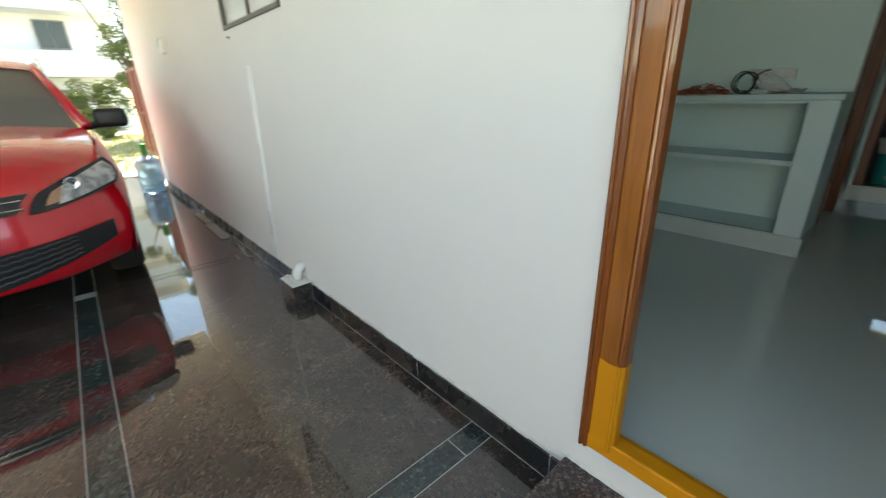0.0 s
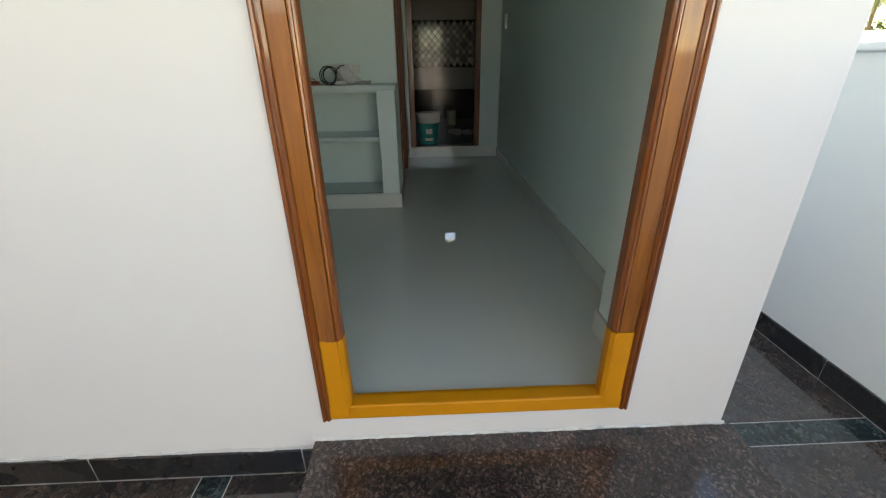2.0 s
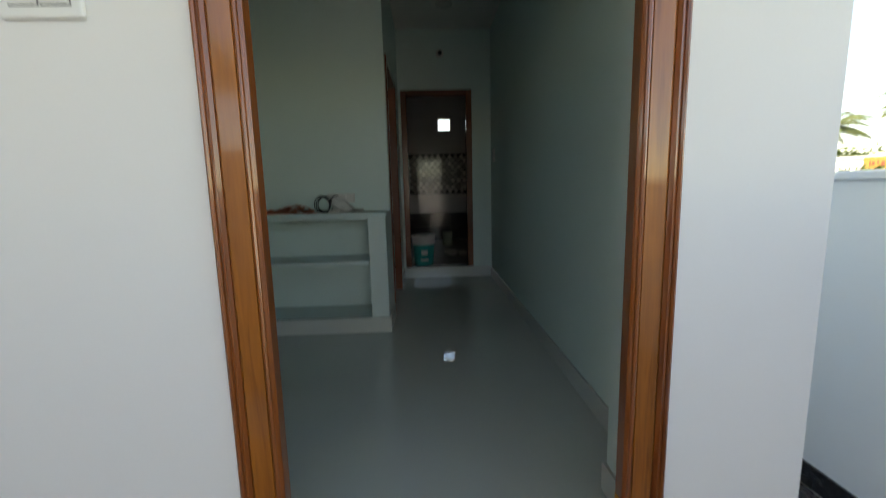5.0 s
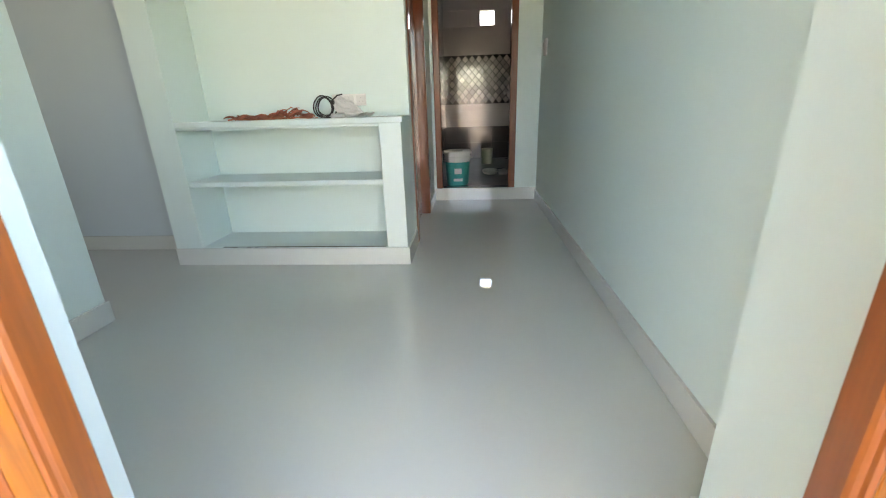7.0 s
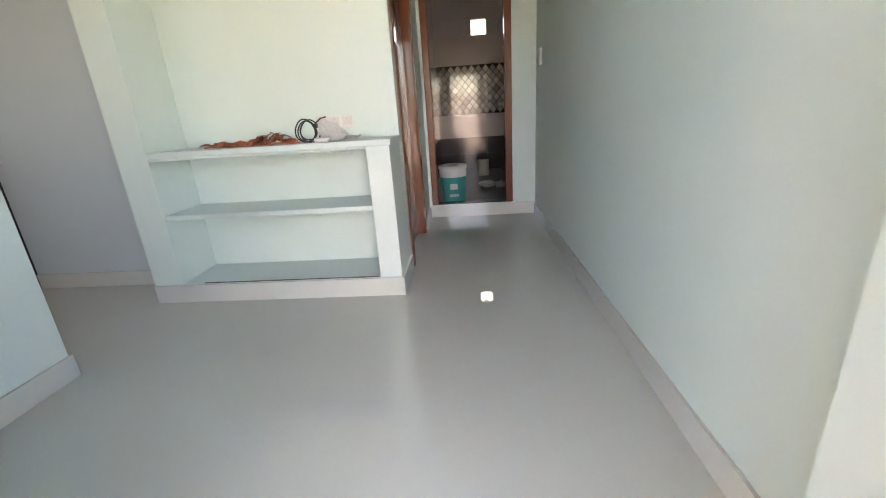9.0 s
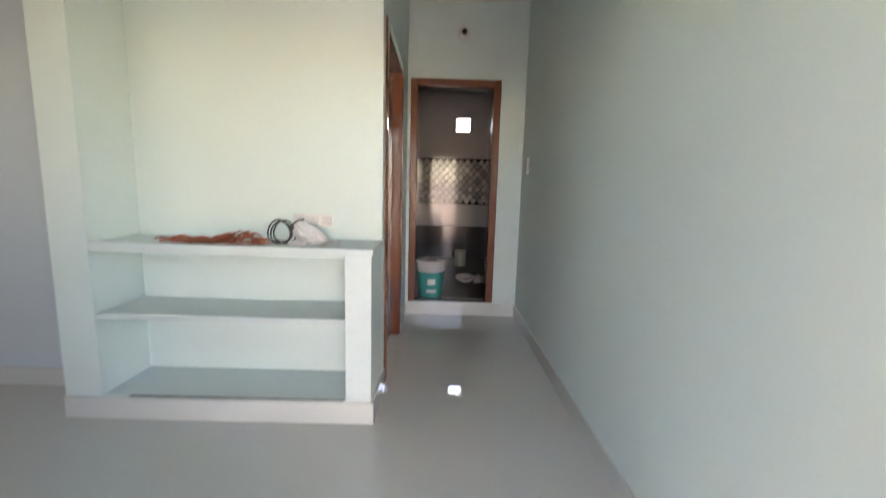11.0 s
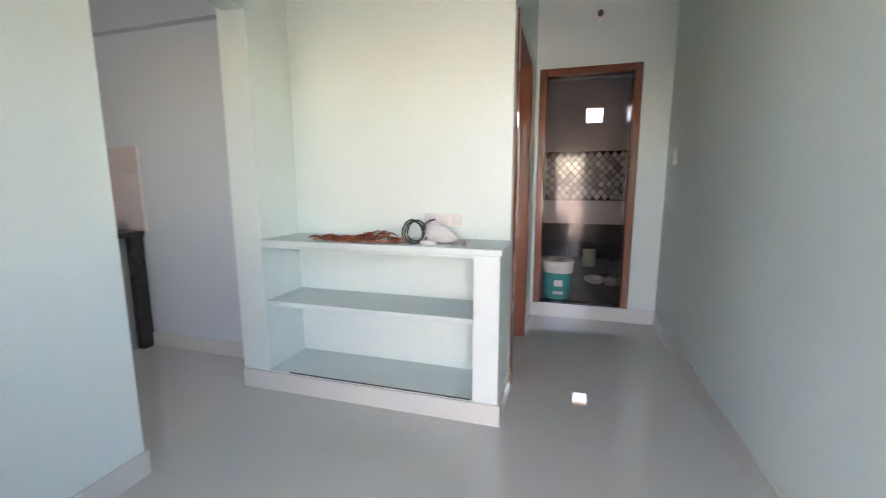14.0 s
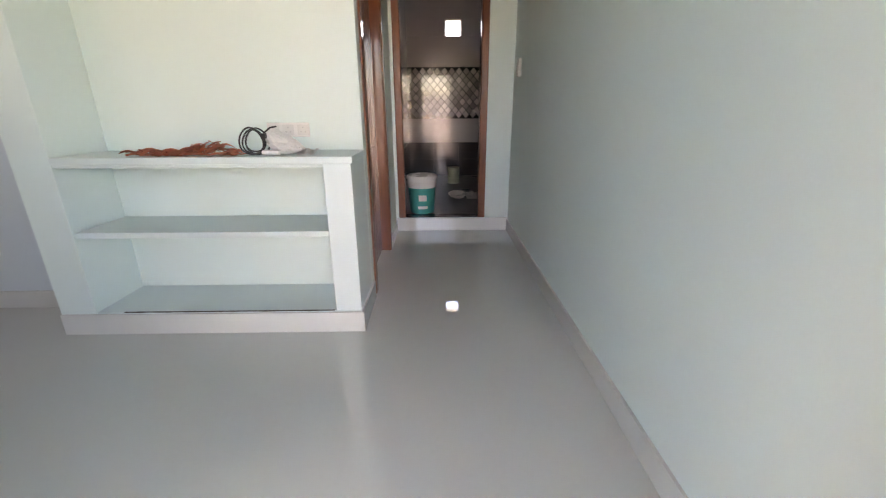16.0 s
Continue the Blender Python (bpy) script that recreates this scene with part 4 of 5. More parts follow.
for ya, yb, nm in ((0.795, 0.848, "socket"), (0.734, 0.788, "rocker")):
    bm = bmesh.new()
    # dark border block: the gap's shade drawn as colour
    block(bm, OUT - 0.0135, ya - 0.0015, 1.4205, OUT - 0.011, yb + 0.0015, 1.4775)
    under("gap", bm, SHADOWGAP, plate)
    bm = bmesh.new()
    block(bm, OUT - (0.0165 if nm == "socket" else 0.019), ya, 1.422, OUT - 0.011, yb, 1.476, bevel=0.002)
    under(nm, bm, PLASTIC, plate)
for y, z, r in ((0.8215, 1.463, 0.0048), (0.833, 1.438, 0.0038), (0.810, 1.438, 0.0038)):
    bm = bmesh.new()
    lathe(bm, [(r, -0.0172), (r, -0.012)], (OUT, y, z), 12, "x")
    under("pin_hole", bm, SHADOWGAP, plate)
bm = bmesh.new()
lathe(bm, [(0.003, -0.0196), (0.003, -0.018)], (OUT, 0.749, 1.456), 10, "x")
under("indicator", bm, material("grey_plastic", (0.55, 0.55, 0.55), 0.3, bump=0.0), plate)

gate_switch = thing("small_switch_plate", (OUT, 5.2, 1.44), "small white plastic switch plate on the outer wall", "switch plate")
bm = bmesh.new()
block(bm, OUT - 0.035, 5.20, 1.40, OUT, 5.36, 1.54, bevel=0.006)
under("cover", bm, PLASTIC, gate_switch)
bm = bmesh.new()
block(bm, OUT - 0.042, 5.23, 1.43, OUT - 0.034, 5.33, 1.51, bevel=0.003)
under("rocker", bm, PLASTIC, gate_switch)

# a small dark smudge on the wall; its wire shape is made up
stub = thing("wall_mark", (OUT, 3.138, 1.325), "small dark mark on the outer wall, built as a short rod", "wire")
bm = bmesh.new()
tube(bm, [(OUT + 0.003, 3.16, 1.325), (OUT - 0.012, 3.145, 1.326), (OUT - 0.014, 3.11, 1.323)], 0.005, 6)
under("wire", bm, BLACKP, stub)

conduit = thing("conduit", (OUT, 2.93, 0.4), "white painted conduit running down the outer wall", "conduit")
bm = bmesh.new()
tube(bm, [(OUT - 0.002, 2.86, 1.14), (OUT - 0.002, 2.93, 0.5), (OUT - 0.002, 3.0, -0.15)], 0.016, 10)
under("pipe", bm, PLASTIC, conduit, smooth=True)

win = setting(new("window_1"), "aluminium window with pale patterned glass", "window")
BRONZE = material("bronze_aluminium", (0.13, 0.11, 0.095), 0.35, 0.6, bump=0.0)
FROST = material("patterned_glass", (0.80, 0.82, 0.81), 0.25, other=(0.70, 0.72, 0.72), scale=7, fine=40, bump=0.25)
FROST.node_tree.nodes["Principled BSDF"].inputs["Transmission Weight"].default_value = 0.25
for r in ((OUT - 0.012, 2.26, 1.37, 1.07, 2.284, 2.30), (OUT - 0.012, 3.176, 1.37, 1.07, 3.20, 2.30), (OUT - 0.012, 2.284, 1.37, 1.07, 3.176, 1.394), (OUT - 0.012, 2.284, 2.276, 1.07, 3.176, 2.30), (OUT - 0.004, 2.719, 1.394, 1.06, 2.741, 2.276)):
    bm = bmesh.new()
    block(bm, *r, bevel=0.003)
    part("window_frame", bm, BRONZE, win)
for a, b in ((2.284, 2.719), (2.741, 3.176)):
    bm = bmesh.new()
    block(bm, 1.028, a, 1.394, 1.034, b, 2.276)
    part("pane", bm, FROST, win).visible_shadow = False

drain = thing("drain_box", (0.95, 2.5, P), "dark tiled drain box with a white pipe stub against the wall", "drain box")
for nm, r, mt in (("front_tile", (0.885, 2.404, P, 0.897, 2.60, P + 0.118), GRANITE), ("side_tile", (0.897, 2.404, P, OUT - 0.01, 2.416, P + 0.118), GRANITE), ("rear_tile", (0.897, 2.588, P, OUT - 0.01, 2.60, P + 0.118), GRANITE),
                  ("top_mortar", (0.882, 2.400, P + 0.118, OUT - 0.001, 2.604, P + 0.123), CAULK)):
    bm = bmesh.new()
    block(bm, *r, bevel=0.002, segments=1)
    under(nm, bm, mt, drain)
bm = bmesh.new()
tube(bm, [(0.96, 2.50, P + 0.12), (0.96, 2.50, P + 0.17), (0.985, 2.51, P + 0.195), (1.03, 2.52, P + 0.20)], 0.032, 14)
under("pipe_stub", bm, PLASTIC, drain, "white pipe stub", smooth=True)
bm = bmesh.new()
for k in range(14):
    y = 2.43 + 0.012 * k
    block(bm, 0.90 + 0.004 * (k % 5), y, P + 0.126, 0.93 + 0.006 * (k % 4), y + 0.012, P + 0.132 + 0.003 * (k % 3), bevel=0.002, segments=1)
under("mortar_crumbs", bm, CAULK, drain)
for k, (a, b) in enumerate(((4.15, 4.75), (4.80, 5.35))):
    t = thing("loose_tile", (0.9, (a + b) / 2, P), "pale grey dusty offcut of stone lying by the skirting", "tile offcut", "offcuts by the skirting")
    bm = bmesh.new()
    block(bm, 0.90 + 0.02 * k, a, P, 0.98, b, P + 0.02, bevel=0.003)
    under("offcut", bm, CONCRETE, t)

# ---- kitchen corner ----
counter = thing("kitchen_counter", (3.0, 3.5, 0), "kitchen counter with a black granite top and end slab", "counter")
bm = bmesh.new()
block(bm, 1.9, 3.02, 0.84, 3.418, 3.9, 0.88, bevel=0.006)
under("worktop", bm, BLACK_GRANITE, counter)
bm = bmesh.new()
block(bm, 3.33, 3.04, 0.0, 3.418, 3.9, 0.84)
under("end_slab", bm, BLACK_GRANITE, counter)
bm = bmesh.new()
block(bm, 1.9, 3.10, 0.0, 3.33, 3.16, 0.84)
under("cabinet_face", bm, material("counter_grey", (0.42, 0.45, 0.45), 0.5, scale=3, bump=0.0), counter)
splash = setting(new("backsplash"), "pale glazed kitchen wall tiles", "tiles")
SPLASH = material("glazed_wall_tile", (0.66, 0.60, 0.58), 0.2, other=(0.60, 0.55, 0.53), scale=3, bump=0.0, by_object=0.06)
for r in range(3):
    for k in range(2):
        bm = bmesh.new()
        block(bm, 3.410, 3.0 + k * 0.36, 0.883 + r * 0.2, 3.418, 3.0 + k * 0.36 + 0.355, 0.883 + r * 0.2 + 0.195, bevel=0.001, segments=1)
        part("tile", bm, SPLASH, splash)
bm = bmesh.new()
block(bm, 3.404, 2.98, 0.88, 3.419, 2.998, 1.485)
part("edge_strip", bm, PLASTIC, splash, "white edge strip")
kettle = thing("pot", (3.22, 3.19, 0.88), "dark round pot on the kitchen counter", "pot")
bm = bmesh.new()
lathe(bm, [(0.05, 0.0), (0.075, 0.02), (0.08, 0.07), (0.065, 0.11), (0.02, 0.125), (0.012, 0.145)], (3.22, 3.19, 0.88), 20)
under("pot_body", bm, BLACKP, kettle, smooth=True)

# ---- fixtures in the room ----
RIMGREY = material("grey_rim", (0.58, 0.58, 0.57), 0.35, bump=0.0)
LAMPGLASS = material("diffuser_white", (0.72, 0.72, 0.70), 0.4, bump=0.0)
for x, y in ((3.03, 1.375), (4.36, -0.155)):
    d = thing("downlight", (x, y, CEILING), "round white recessed downlight, switched off", "downlight", "downlights in the ceiling")
    bm = bmesh.new()
    lathe(bm, [(0.062, 0.002), (0.085, 0.001), (0.088, -0.004), (0.082, -0.012), (0.064, -0.010), (0.060, -0.004)], (x, y, CEILING), 32)
    under("rim", bm, RIMGREY, d, smooth=True)
    bm = bmesh.new()
    lathe(bm, [(0.060, 0.0), (0.060, -0.005), (0.03, -0.006)], (x, y, CEILING), 32)
    under("diffuser", bm, LAMPGLASS, d)
hook = thing("fan_hook", (2.2, 0.47, CEILING), "dark wire loop hanging from a ceiling hook point", "ceiling hook")
bm = bmesh.new()
tube(bm, [(2.2, 0.47, CEILING), (2.2, 0.47, 2.62)], 0.004, 6)
tube(bm, [(2.2, 0.47 + 0.022 * math.sin(a), 2.585 + 0.035 * math.cos(a)) for a in [k * 2 * math.pi / 16 for k in range(17)]], 0.005, 6)
under("wire_loop", bm, BLACKP, hook)
bm = bmesh.new()
lathe(bm, [(0.035, 0.0), (0.035, -0.006), (0.012, -0.012)], (2.2, 0.47, CEILING), 18)
under("ceiling_rose", bm, PLASTIC, hook)
point = thing("wire_point", (2.57, RIGHT, 2.67), "capped wiring point with loose dark wires on the mint wall", "wiring point")
bm = bmesh.new()
lathe(bm, [(0.03, 0.0), (0.03, 0.008), (0.02, 0.012)], (2.57, RIGHT, 2.67), 18, "y")
under("cap", bm, PLASTIC, point)
bm = bmesh.new()
tube(bm, [(2.57, RIGHT + 0.01, 2.67), (2.56, RIGHT + 0.035, 2.66), (2.53, RIGHT + 0.05, 2.63), (2.50, RIGHT + 0.045, 2.60)], 0.005, 6)
tube(bm, [(2.575, RIGHT + 0.01, 2.675), (2.585, RIGHT + 0.03, 2.70), (2.58, RIGHT + 0.04, 2.72)], 0.004, 6)
under("loose_wire", bm, BLACKP, point)
for nm, c, size, label in (("junction_box", (2.30, LEFT, 2.62), (0.10, 0.10), "white round-edged junction box cover high on the wall"), ("junction_box", (BACK, 0.713, 2.63), (0.08, 0.07), "small white junction box cover above the niche")):
    t = thing(nm, c, label, "junction box")
    bm = bmesh.new()
    if c[1] == LEFT:
        block(bm, c[0] - 0.045, LEFT - 0.010, c[2] - 0.045, c[0] + 0.045, LEFT, c[2] + 0.045, bevel=0.009, segments=3)
    else:
        block(bm, BACK - 0.010, c[1] - 0.035, c[2] - 0.04, BACK, c[1] + 0.035, c[2] + 0.04, bevel=0.006, segments=3)
    under("cover", bm, PLASTIC, t)
    bm = bmesh.new()
    if c[1] == LEFT:
        lathe(bm, [(0.018, -0.016), (0.02, -0.010)], (c[0], LEFT, c[2]), 16, "y")
    else:
        lathe(bm, [(0.012, -0.013), (0.014, -0.008)], c, 16, "x")
    under("screw_cap", bm, LAMPGLASS, t)
holder = thing("bulb_holder", (END, -0.127, 2.575), "dark empty bulb holder on a white round base", "bulb holder")
bm = bmesh.new()
lathe(bm, [(0.045, 0.0), (0.045, -0.008), (0.03, -0.014)], (END, -0.127, 2.575), 20, "x")
under("base", bm, PLASTIC, holder)
bm = bmesh.new()
lathe(bm, [(0.022, -0.012), (0.024, -0.03), (0.019, -0.055), (0.015, -0.056)], (END, -0.127, 2.575), 20, "x")
under("socket", bm, BLACKP, holder)
wsw = thing("wall_switch", (4.716, RIGHT, 1.43), "small white switch plate on the mint wall", "switch plate")
bm = bmesh.new()
block(bm, 4.672, RIGHT, 1.350, 4.754, RIGHT + 0.022, 1.482, bevel=0.006)
under("cover", bm, PLASTIC, wsw)
bm = bmesh.new()
block(bm, 4.690, RIGHT + 0.021, 1.375, 4.736, RIGHT + 0.028, 1.457, bevel=0.003)
under("rocker", bm, PLASTIC, wsw)
sock = thing("socket_plate", (BACK, 0.75, 1.0), "long white plastic socket plate above the shelf slab", "socket plate")
bm = bmesh.new()
block(bm, BACK - 0.010, 0.640, 0.968, BACK, 0.862, 1.040, bevel=0.004)
under("cover", bm, PLASTIC, sock)
for y in (0.672, 0.75, 0.828):
    bm = bmesh.new()
    block(bm, BACK - 0.013, y - 0.030, 0.978, BACK - 0.009, y + 0.030, 1.030, bevel=0.001, segments=1)
    under("module", bm, LAMPGLASS, sock)
    for dy, dz in ((0, 0.012), (-0.011, -0.010), (0.011, -0.010)):
        bm = bmesh.new()
        lathe(bm, [(0.0042, -0.0145), (0.0042, -0.011)], (BACK, y + dy, 1.004 + dz), 10, "x")
        under("pin_hole", bm, RIMGREY, sock)

# ---- things on the shelf slab ----
TZ = 0.90
BAGMAT = material("thin_white_plastic", (0.66, 0.66, 0.645), 0.35, other=(0.56, 0.56, 0.55), scale=20, bump=0.1)
bag = thing("plastic_bag", (3.22, 0.66, TZ), "crumpled white plastic bag slumped on the shelf", "bag")
bm = bmesh.new()
bmesh.ops.create_icosphere(bm, subdivisions=5, radius=1.0)
for v in bm.verts:
    c = v.co.copy()
    s = (1 - c.y) / 2
    tall = 0.124 if s < 0.3 else 0.124 - 0.150 * (s - 0.3) if s < 0.85 else 0.0415 - 0.10 * (s - 0.85)
    crease = abs(noise.noise(c * 2.6 + Vector((3, 1, 7)))) * 0.30 + abs(noise.noise(c * 6.5)) * 0.16 + abs(noise.noise(c * 14)) * 0.06
    up = (0.5 + 0.5 * c.z) ** 0.75
    side_y = math.copysign(abs(c.y) ** 0.75, c.y)
    v.co = Vector((3.215 + c.x * 0.060 * (1.15 - 0.45 * up) * (1.15 - crease), 0.690 + side_y * 0.092 * (1.08 - crease * 0.5), TZ + tall * up * (1.10 - crease * 0.9)))
under("sack", bm, BAGMAT, bag)
bm = bmesh.new()
block(bm, 3.135, 0.70, TZ + 0.001, 3.175, 0.783, TZ + 0.026, bevel=0.009)
under("folded_end", bm, BAGMAT, bag)
bm = bmesh.new()
vs = []
for i in range(9):
    for j in range(5):
        vs.append(bm.verts.new((3.13 + 0.018 * j, 0.62 - 0.011 * i, TZ + 0.004 + 0.022 * abs(noise.noise(Vector((i * 0.7, j * 0.9, 2)))) + 0.004 * j)))
for i in range(8):
    for j in range(4):
        bm.faces.new((vs[i * 5 + j], vs[i * 5 + j + 1], vs[(i + 1) * 5 + j + 1], vs[(i + 1) * 5 + j]))
bmesh.ops.solidify(bm, geom=bm.faces[:], thickness=0.002)
under("loose_flap", bm, BAGMAT, bag)
coil = thing("cable_coil", (3.2, 0.83, TZ), "coil of black cable leaning beside the white bag", "cable")
rng = random.Random(2)
for k in range(4):
    bm = bmesh.new()
    r, cx, cz = 0.060 - 0.005 * (k % 3), 3.17 + 0.009 * k, TZ + 0.066 - 0.004 * (k % 2)
    tube(bm, [(cx + 0.012 * math.sin(2 * a), 0.835 - 0.006 * k + 0.92 * r * math.sin(a), cz + r * math.cos(a)) for a in [j * 2 * math.pi / 28 for j in range(29)]], 0.0040, 8)
    under("loop", bm, BLACKP, coil, smooth=True)
bm = bmesh.new()
block(bm, 3.16, 0.765, TZ + 0.075, 3.19, 0.785, TZ + 0.10, bevel=0.004)
tube(bm, [(3.175, 0.775, TZ + 0.1), (3.17, 0.74, TZ + 0.125), (3.17, 0.71, TZ + 0.13)], 0.004, 6)
under("plug", bm, BLACKP, coil)
CLOTH = material("dry_red_brown", (0.58, 0.14, 0.085), 0.8, other=(0.64, 0.30, 0.19), scale=30, fine=150, contrast=0.12, bump=0.4, by_object=0.25)
gar = thing("dried_garland", (3.2, 1.15, TZ), "dried reddish-brown leaf garland lying on the shelf", "garland")
rng = random.Random(11)
for k in range(130):
    f = rng.random() ** 0.75
    y = 1.43 - 0.53 * f
    heap = 0.007 + 0.044 * math.exp(-((f - 0.74) / 0.17) ** 2) + 0.028 * math.exp(-((f - 0.18) / 0.045) ** 2)
    x = 3.17 + rng.uniform(-0.035, 0.045) * (0.6 + heap * 20)
    s = rng.uniform(0.020, 0.042)
    q = Euler((rng.uniform(-0.25, 0.25), rng.uniform(-0.5, 0.5), rng.uniform(-0.8, 0.8) + rng.choice((0, 3.14)))).to_matrix()
    bm = bmesh.new()
    z = TZ + 0.006 + rng.random() * heap
    rows = []
    for i in range(5):
        t = i / 4
        w = s * 0.46 * math.sin(math.pi * (0.1 + 0.8 * t))
        rows.append([Vector((x, y, z)) + q @ Vector((sd * w, (t - 0.5) * s * 2, 0.35 * abs(sd) * w + 0.012 * math.sin(3 * t + k))) for sd in (-1, 0, 1)])
    for r in rows:
        for p in r:
            p.z = max(p.z, TZ + 0.002)
    grid(bm, rows)
    bmesh.ops.solidify(bm, geom=bm.faces[:], thickness=0.0015)
    under("dry_leaf", bm, CLOTH, gar)
bm = bmesh.new()
tube(bm, [(3.17 + 0.012 * math.sin(k * 1.3), 1.43 - 0.028 * k, TZ + 0.005 + 0.006 * abs(math.sin(k * 0.9))) for k in range(20)], 0.005, 6)
under("string", bm, CLOTH, gar)

# ---- bathroom ----
TEAL = material("teal_label", (0.01, 0.34, 0.32), 0.35, other=(0.02, 0.42, 0.40), scale=6, bump=0.0)
BK = (5.27, 0.125)
bucket = thing("paint_bucket", (*BK, 0.12), "white paint bucket with a teal label and lid in the bathroom", "bucket")
bm = bmesh.new()
lathe(bm, [(0.115, 0.0), (0.119, 0.01), (0.138, 0.26)], (*BK, 0.12), 32)
under("bucket_body", bm, TEAL, bucket, "teal printed body", smooth=False)
bm = bmesh.new()
lathe(bm, [(0.140, 0.255), (0.143, 0.26), (0.143, 0.285), (0.146, 0.287), (0.146, 0.31), (0.143, 0.312), (0.143, 0.335), (0.152, 0.338), (0.152, 0.368), (0.145, 0.374), (0.12, 0.368)], (*BK, 0.12), 32)
under("lid", bm, PLASTIC, bucket, "white ribbed rim and lid")
for za, zb, ya, yb in ((0.13, 0.19, -0.05, 0.03), (0.05, 0.08, -0.06, 0.04)):
    bm = bmesh.new()
    rows = []
    for z in (za, zb):
        r = 0.1205 + 0.0745 * z + 0.0015
        rows.append([Vector((BK[0] - r * math.cos((ya + (yb - ya) * k / 8) / r), BK[1] + r * math.sin((ya + (yb - ya) * k / 8) / r), 0.12 + z)) for k in range(9)])
    grid(bm, rows)
    under("label_patch", bm, PLASTIC, bucket, "pale printed label patch")
bm = bmesh.new()
tube(bm, [(BK[0] + 0.148 * math.cos(a) * 0.7 - 0.1 * math.sin(a) * 0.5, BK[1] + 0.15 * math.cos(a), 0.12 + 0.30 - 0.06 * math.sin(a)) for a in [math.pi * k / 16 for k in range(17)]], 0.003, 6)
under("wire_handle", bm, STEEL, bucket)
pan = thing("squat_pan", (6.05, -0.27, 0.12), "white ceramic squat pan set in the bathroom floor", "toilet")
bm = bmesh.new()
lathe(bm, [(0.085, 0.0), (0.10, 0.018), (0.11, 0.03), (0.10, 0.036), (0.08, 0.03), (0.06, 0.01)], (0, 0, 0), 28)
bmesh.ops.transform(bm, matrix=Matrix.Translation((6.05, -0.27, 0.12)) @ Matrix.Diagonal((1.9, 1.0, 1.0, 1)), verts=bm.verts)
under("rim", bm, PLASTIC, pan, smooth=True)
tin = thing("paint_tin", (7.0, -0.26, 0.12), "pale green tin standing on the bathroom floor", "tin")
bm = bmesh.new()
lathe(bm, [(0.08, 0.0), (0.084, 0.005), (0.084, 0.03), (0.081, 0.034), (0.081, 0.2), (0.084, 0.204), (0.084, 0.22), (0.07, 0.222)], (7.0, -0.26, 0.12), 26)
under("tin_body", bm, material("pale_tin", (0.35, 0.38, 0.30), 0.4, other=(0.28, 0.30, 0.25), bump=0.0), tin)
rag = thing("plastic_sheet", (6.05, -0.42, 0.12), "crumpled white plastic sheet on the bathroom floor", "plastic sheet")
bm = bmesh.new()
rows = []
for i in range(12):
    rows.append([Vector((5.85 + 0.035 * i, -0.53 + 0.02 * j, 0.124 + 0.09 * abs(noise.noise(Vector((i * 0.4, j * 0.5, 5)))) * (1 - abs(i - 6) / 7))) for j in range(9)])
grid(bm, rows)
bmesh.ops.solidify(bm, geom=bm.faces[:], thickness=0.002)
under("sheet", bm, BAGMAT, rag)
wc_window = setting(new("window_2"), "small square bathroom ventilator, open to daylight", "window")
for r in ((WX + 0.02, WIN_Y[0], WIN_Z[0], WX + 0.06, WIN_Y[0] + 0.014, WIN_Z[1]), (WX + 0.02, WIN_Y[1] - 0.014, WIN_Z[0], WX + 0.06, WIN_Y[1], WIN_Z[1]), (WX + 0.02, WIN_Y[0] + 0.014, WIN_Z[0], WX + 0.06, WIN_Y[1] - 0.014, WIN_Z[0] + 0.014), (WX + 0.02, WIN_Y[0] + 0.014, WIN_Z[1] - 0.014, WX + 0.06, WIN_Y[1] - 0.014, WIN_Z[1])):
    bm = bmesh.new()
    block(bm, *r)
    part("window_frame", bm, PLASTIC, wc_window)

# ---- porch floor slabs and skirting, piece by piece ----
def piece(name, mesh_cache, size, at, mat, parent, bevel=0.0015):
    key = (round(size[0], 4), round(size[1], 4), round(size[2], 4), mat.name)
    if key not in mesh_cache:
        bm = bmesh.new()
        block(bm, -size[0] / 2, -size[1] / 2, -size[2], size[0] / 2, size[1] / 2, 0, bevel=bevel, segments=1)
        mesh_cache[key] = finish(bm, name, mat)
    ob = new(name, mesh_cache[key])
    ob.parent = parent
    ob.location = at
    return ob


porch_floor = setting(new("porch_floor"), "polished dark brown granite slabs with pale joints and green border bands", "floor")
cache = {}
J = 0.0025


def slab(xa, ya, xb, yb, mat):
    piece("slab", cache, (xb - xa - 2 * J, yb - ya - 2 * J, 0.02), ((xa + xb) / 2, (ya + yb) / 2, P), mat, porch_floor)


# one band crossing gets a much paler, rougher base colour
PALE_STONE = material("pale_crossing_stone", (0.42, 0.43, 0.43), 0.35, other=(0.34, 0.35, 0.35), scale=18, fine=160, bump=0.08)
XS = [(-4.55, -3.35, 0), (-3.35, -1.78, 0), (-1.78, -0.17, 0), (-0.17, -0.055, 1), (-0.055, 1.005, 0)]
YS = [(-0.86, 0.855, 0), (0.855, 0.958, 1), (0.958, 3.5, 0), (3.5, 3.6, 1), (3.6, 6.2, 0), (6.2, 6.3, 1), (6.3, 9.1, 0)]
for xa, xb, bx in XS:
    for ya, yb, by in YS:
        if bx and by:
            slab(xa, ya, xb, yb, PALE_STONE if ya == 3.5 else GREEN_GRANITE)
        elif by:
            cuts = [xa, xb] if xb < 1 else [xa, 0.872, xb]
            for p, q in zip(cuts, cuts[1:]):
                slab(p, ya, q, yb, GREEN_GRANITE)
        else:
            slab(xa, ya, xb, yb, GREEN_GRANITE if bx else GRANITE)
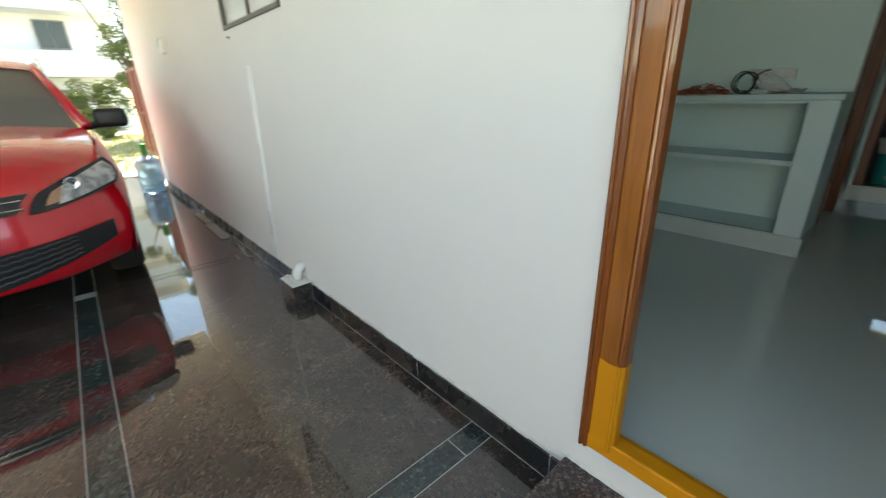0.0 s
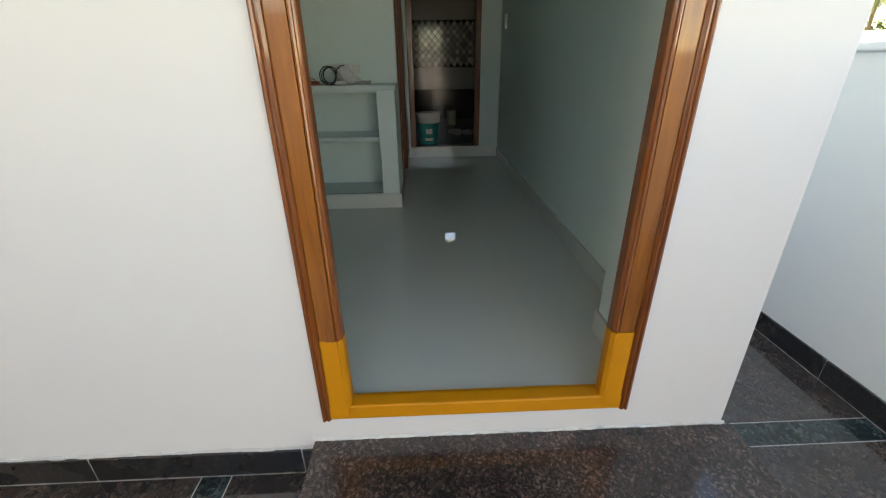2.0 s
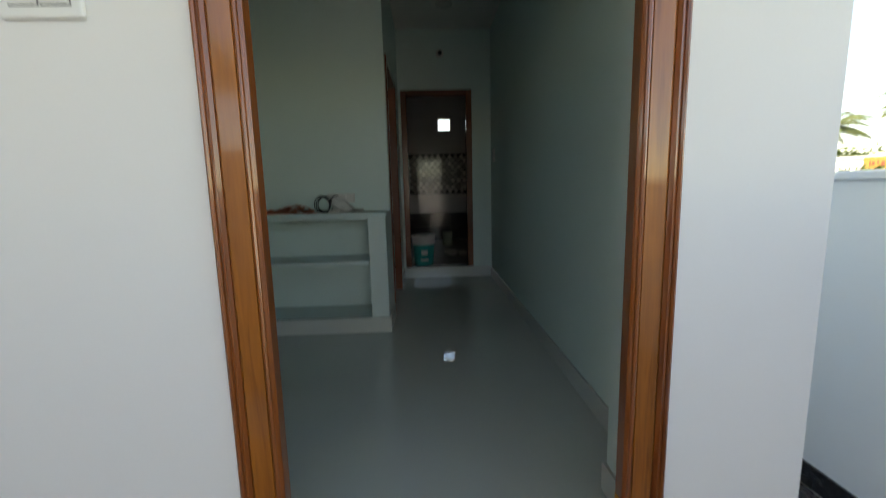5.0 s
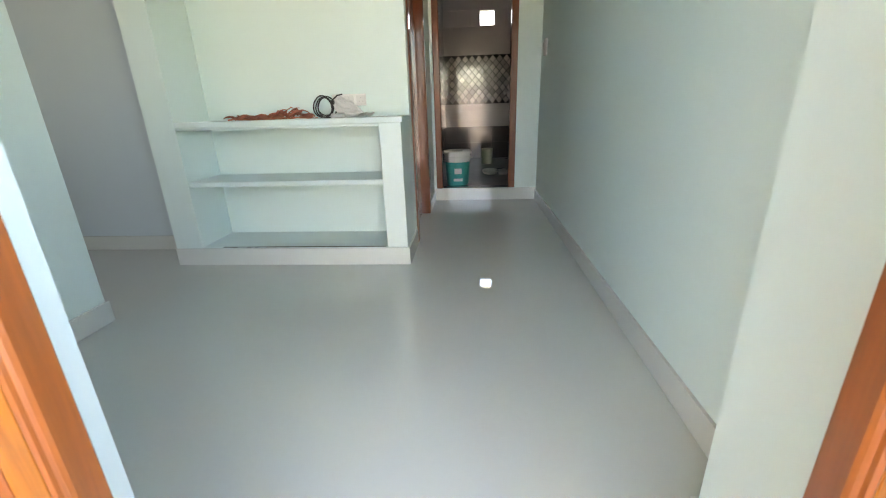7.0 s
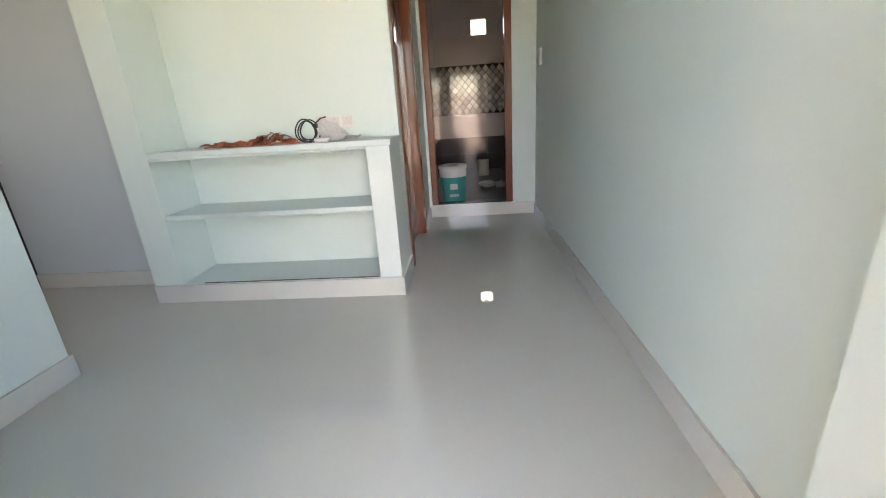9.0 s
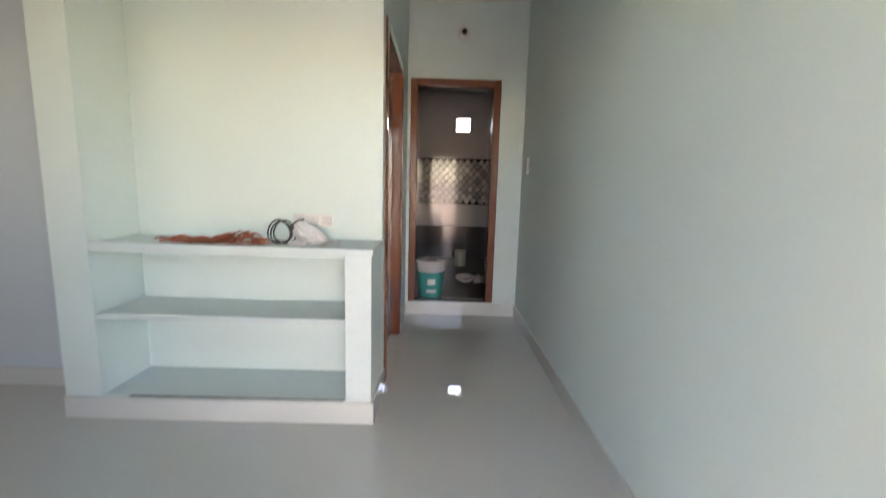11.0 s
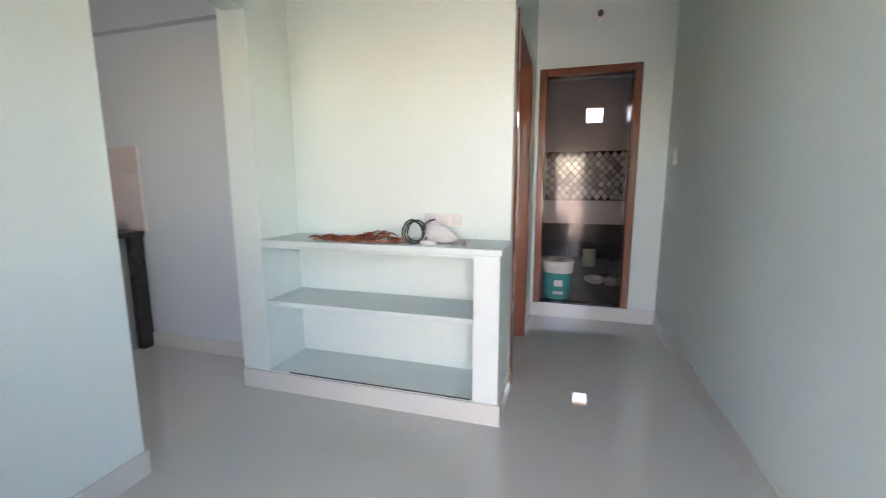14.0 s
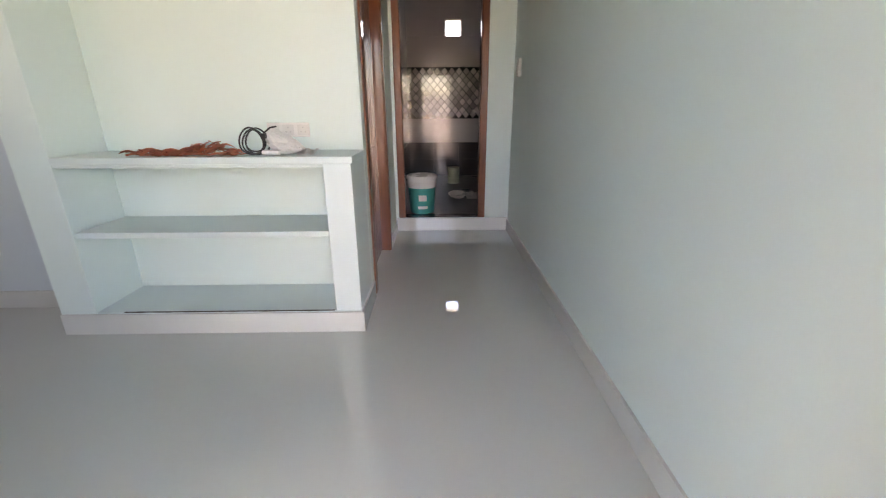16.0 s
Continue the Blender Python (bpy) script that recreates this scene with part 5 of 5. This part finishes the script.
for xa, xb, g in ((-4.55, -3.35, 0), (-3.35, -1.78, 0), (-1.78, -0.17, 0), (-0.17, -0.055, 1), (-0.055, 1.028, 0), (1.028, 1.134, 1), (1.134, 2.6, 0), (2.6, 4.2, 0), (4.2, 5.8, 0)):
    slab(xa, -1.56, xb, -0.86, GREEN_GRANITE if g else GRANITE)

SLATE = speckled("skirting_granite", (0.010, 0.010, 0.011), (0.020, 0.019, 0.019), (0.045, 0.042, 0.04), 0.25, 120)
porch_skirting = setting(new("porch_skirting"), "dark granite tile skirting with pale joints", "skirting")
cuts = [0.556, 0.60, 1.308, 2.02, 2.40]
ys = list(zip(cuts, cuts[1:])) + [(2.604 + 0.7 * k, 2.604 + 0.7 * (k + 1)) for k in range(7)]
for a, b in ys:
    bm = bmesh.new()
    block(bm, OUT - 0.011, a + 0.002, P + 0.002, OUT - 0.0005, b - 0.002, P + 0.104, bevel=0.001, segments=1)
    part("skirting_tile", bm, SLATE, porch_skirting)
bm = bmesh.new()
block(bm, OUT - 0.009, 0.556, P, OUT - 0.0004, 2.40, P + 0.1035)
block(bm, OUT - 0.009, 2.604, P, OUT - 0.0004, 7.5, P + 0.1035)
block(bm, -4.5, -1.5704, P, 6.0, -1.562, P + 0.1035)
part("skirting_joint", bm, GROUT, porch_skirting)
for k in range(13):
    a = -3.9 + 0.75 * k
    bm = bmesh.new()
    block(bm, a + 0.002, -1.5695, P + 0.002, a + 0.748, -1.559, P + 0.104, bevel=0.001, segments=1)
    part("skirting_tile", bm, SLATE, porch_skirting)
random.seed(8)
bm = bmesh.new()
for k in range(150):
    y = 0.556 + k * 0.046
    if 2.38 < y < 2.6:
        continue
    block(bm, OUT - random.uniform(0.003, 0.007), y, P + 0.103, OUT, y + 0.05, P + 0.103 + random.uniform(0.010, 0.020), bevel=0.002, segments=1)
ob = part("putty", bm, CAULK, porch_skirting, "rough white putty line above the skirting")

# bathroom wall tiles
wc_tiles = setting(new("bathroom_tiles"), "bathroom wall tiles: dark dado, white rows and a patterned band", "tiles")
tile_cache = {}


def wall_tile(name, ya, yb, za, zb, mat, proud=0.006):
    key = (round(yb - ya, 3), round(zb - za, 3), mat.name)
    if key not in tile_cache:
        bm = bmesh.new()
        block(bm, -proud, -(yb - ya) / 2 + 0.0006, -(zb - za) / 2 + 0.0006, 0, (yb - ya) / 2 - 0.0006, (zb - za) / 2 - 0.0006, bevel=0.0006, segments=1)
        tile_cache[key] = finish(bm, name, mat)
    ob = new(name, tile_cache[key])
    ob.parent = wc_tiles
    ob.location = (WX - 0.0005, (ya + yb) / 2, (za + zb) / 2)


PATTERN_BASE = material("band_dark_tile", (0.018, 0.016, 0.016), 0.10, bump=0.0)
PATTERN = material("band_light_tile", (0.50, 0.48, 0.47), 0.06, other=(0.36, 0.34, 0.34), scale=10, bump=0.0, by_object=0.5)
edges = [WR, -0.36, 0.02, WL]
for ya, yb in zip(edges, edges[1:]):
    for za, zb, mt in ((0.12, 0.375, WC_DARK), (0.375, 0.63, WC_DARK), (0.63, 0.98, WC_WHITE), (0.98, 1.34, PATTERN_BASE), (1.34, 1.70, PATTERN_BASE), (1.70, 2.097, WC_WHITE)):
        wall_tile("tile", ya, yb, za, zb, mt)
for ya, yb, za, zb in ((WR, WIN_Y[0], 2.10, 2.32), (WIN_Y[1], WL, 2.10, 2.32), (WR, -0.155, 2.323, WZ), (-0.155, WL, 2.323, WZ)):
    wall_tile("tile", ya, yb, za, zb, WC_WHITE)
# rhombic relief of the band
DW, DH = 0.107, 0.120
bm = bmesh.new()
ring = [(-DW / 2 + 0.006, 0), (0, -DH / 2 + 0.005), (DW / 2 - 0.006, 0), (0, DH / 2 - 0.005)]
lo = [bm.verts.new((0, y, z)) for y, z in ring]
hi = [bm.verts.new((-0.003, y * 0.82, z * 0.82)) for y, z in ring]
bm.faces.new(hi)
bm.faces.new(lo[::-1])
for k in range(4):
    bm.faces.new((lo[k], lo[(k + 1) % 4], hi[(k + 1) % 4], hi[k]))
rhomb = finish(bm, "rhomb", PATTERN)
for r in range(11):
    for k in range(11):
        y, z = WR + 0.06 + k * DW + (DW / 2 if r % 2 else 0), 1.04 + r * DH / 2
        if y + DW / 2 < WL - 0.003:
            ob = new("rhomb", rhomb)
            ob.parent = wc_tiles
            ob.location = (WX - 0.0068, y, z)
# dark dado on the side walls
for side in (WL, WR):
    for k in range(5):
        bm = bmesh.new()
        xa = 5.11 + k * 0.515
        for za, zb in ((0.122, 0.375), (0.377, 0.63)):
            block(bm, xa, side - 0.006 if side > 0 else side, za, xa + 0.512, side if side > 0 else side + 0.006, zb)
        part("tile", bm, WC_DARK, wc_tiles)
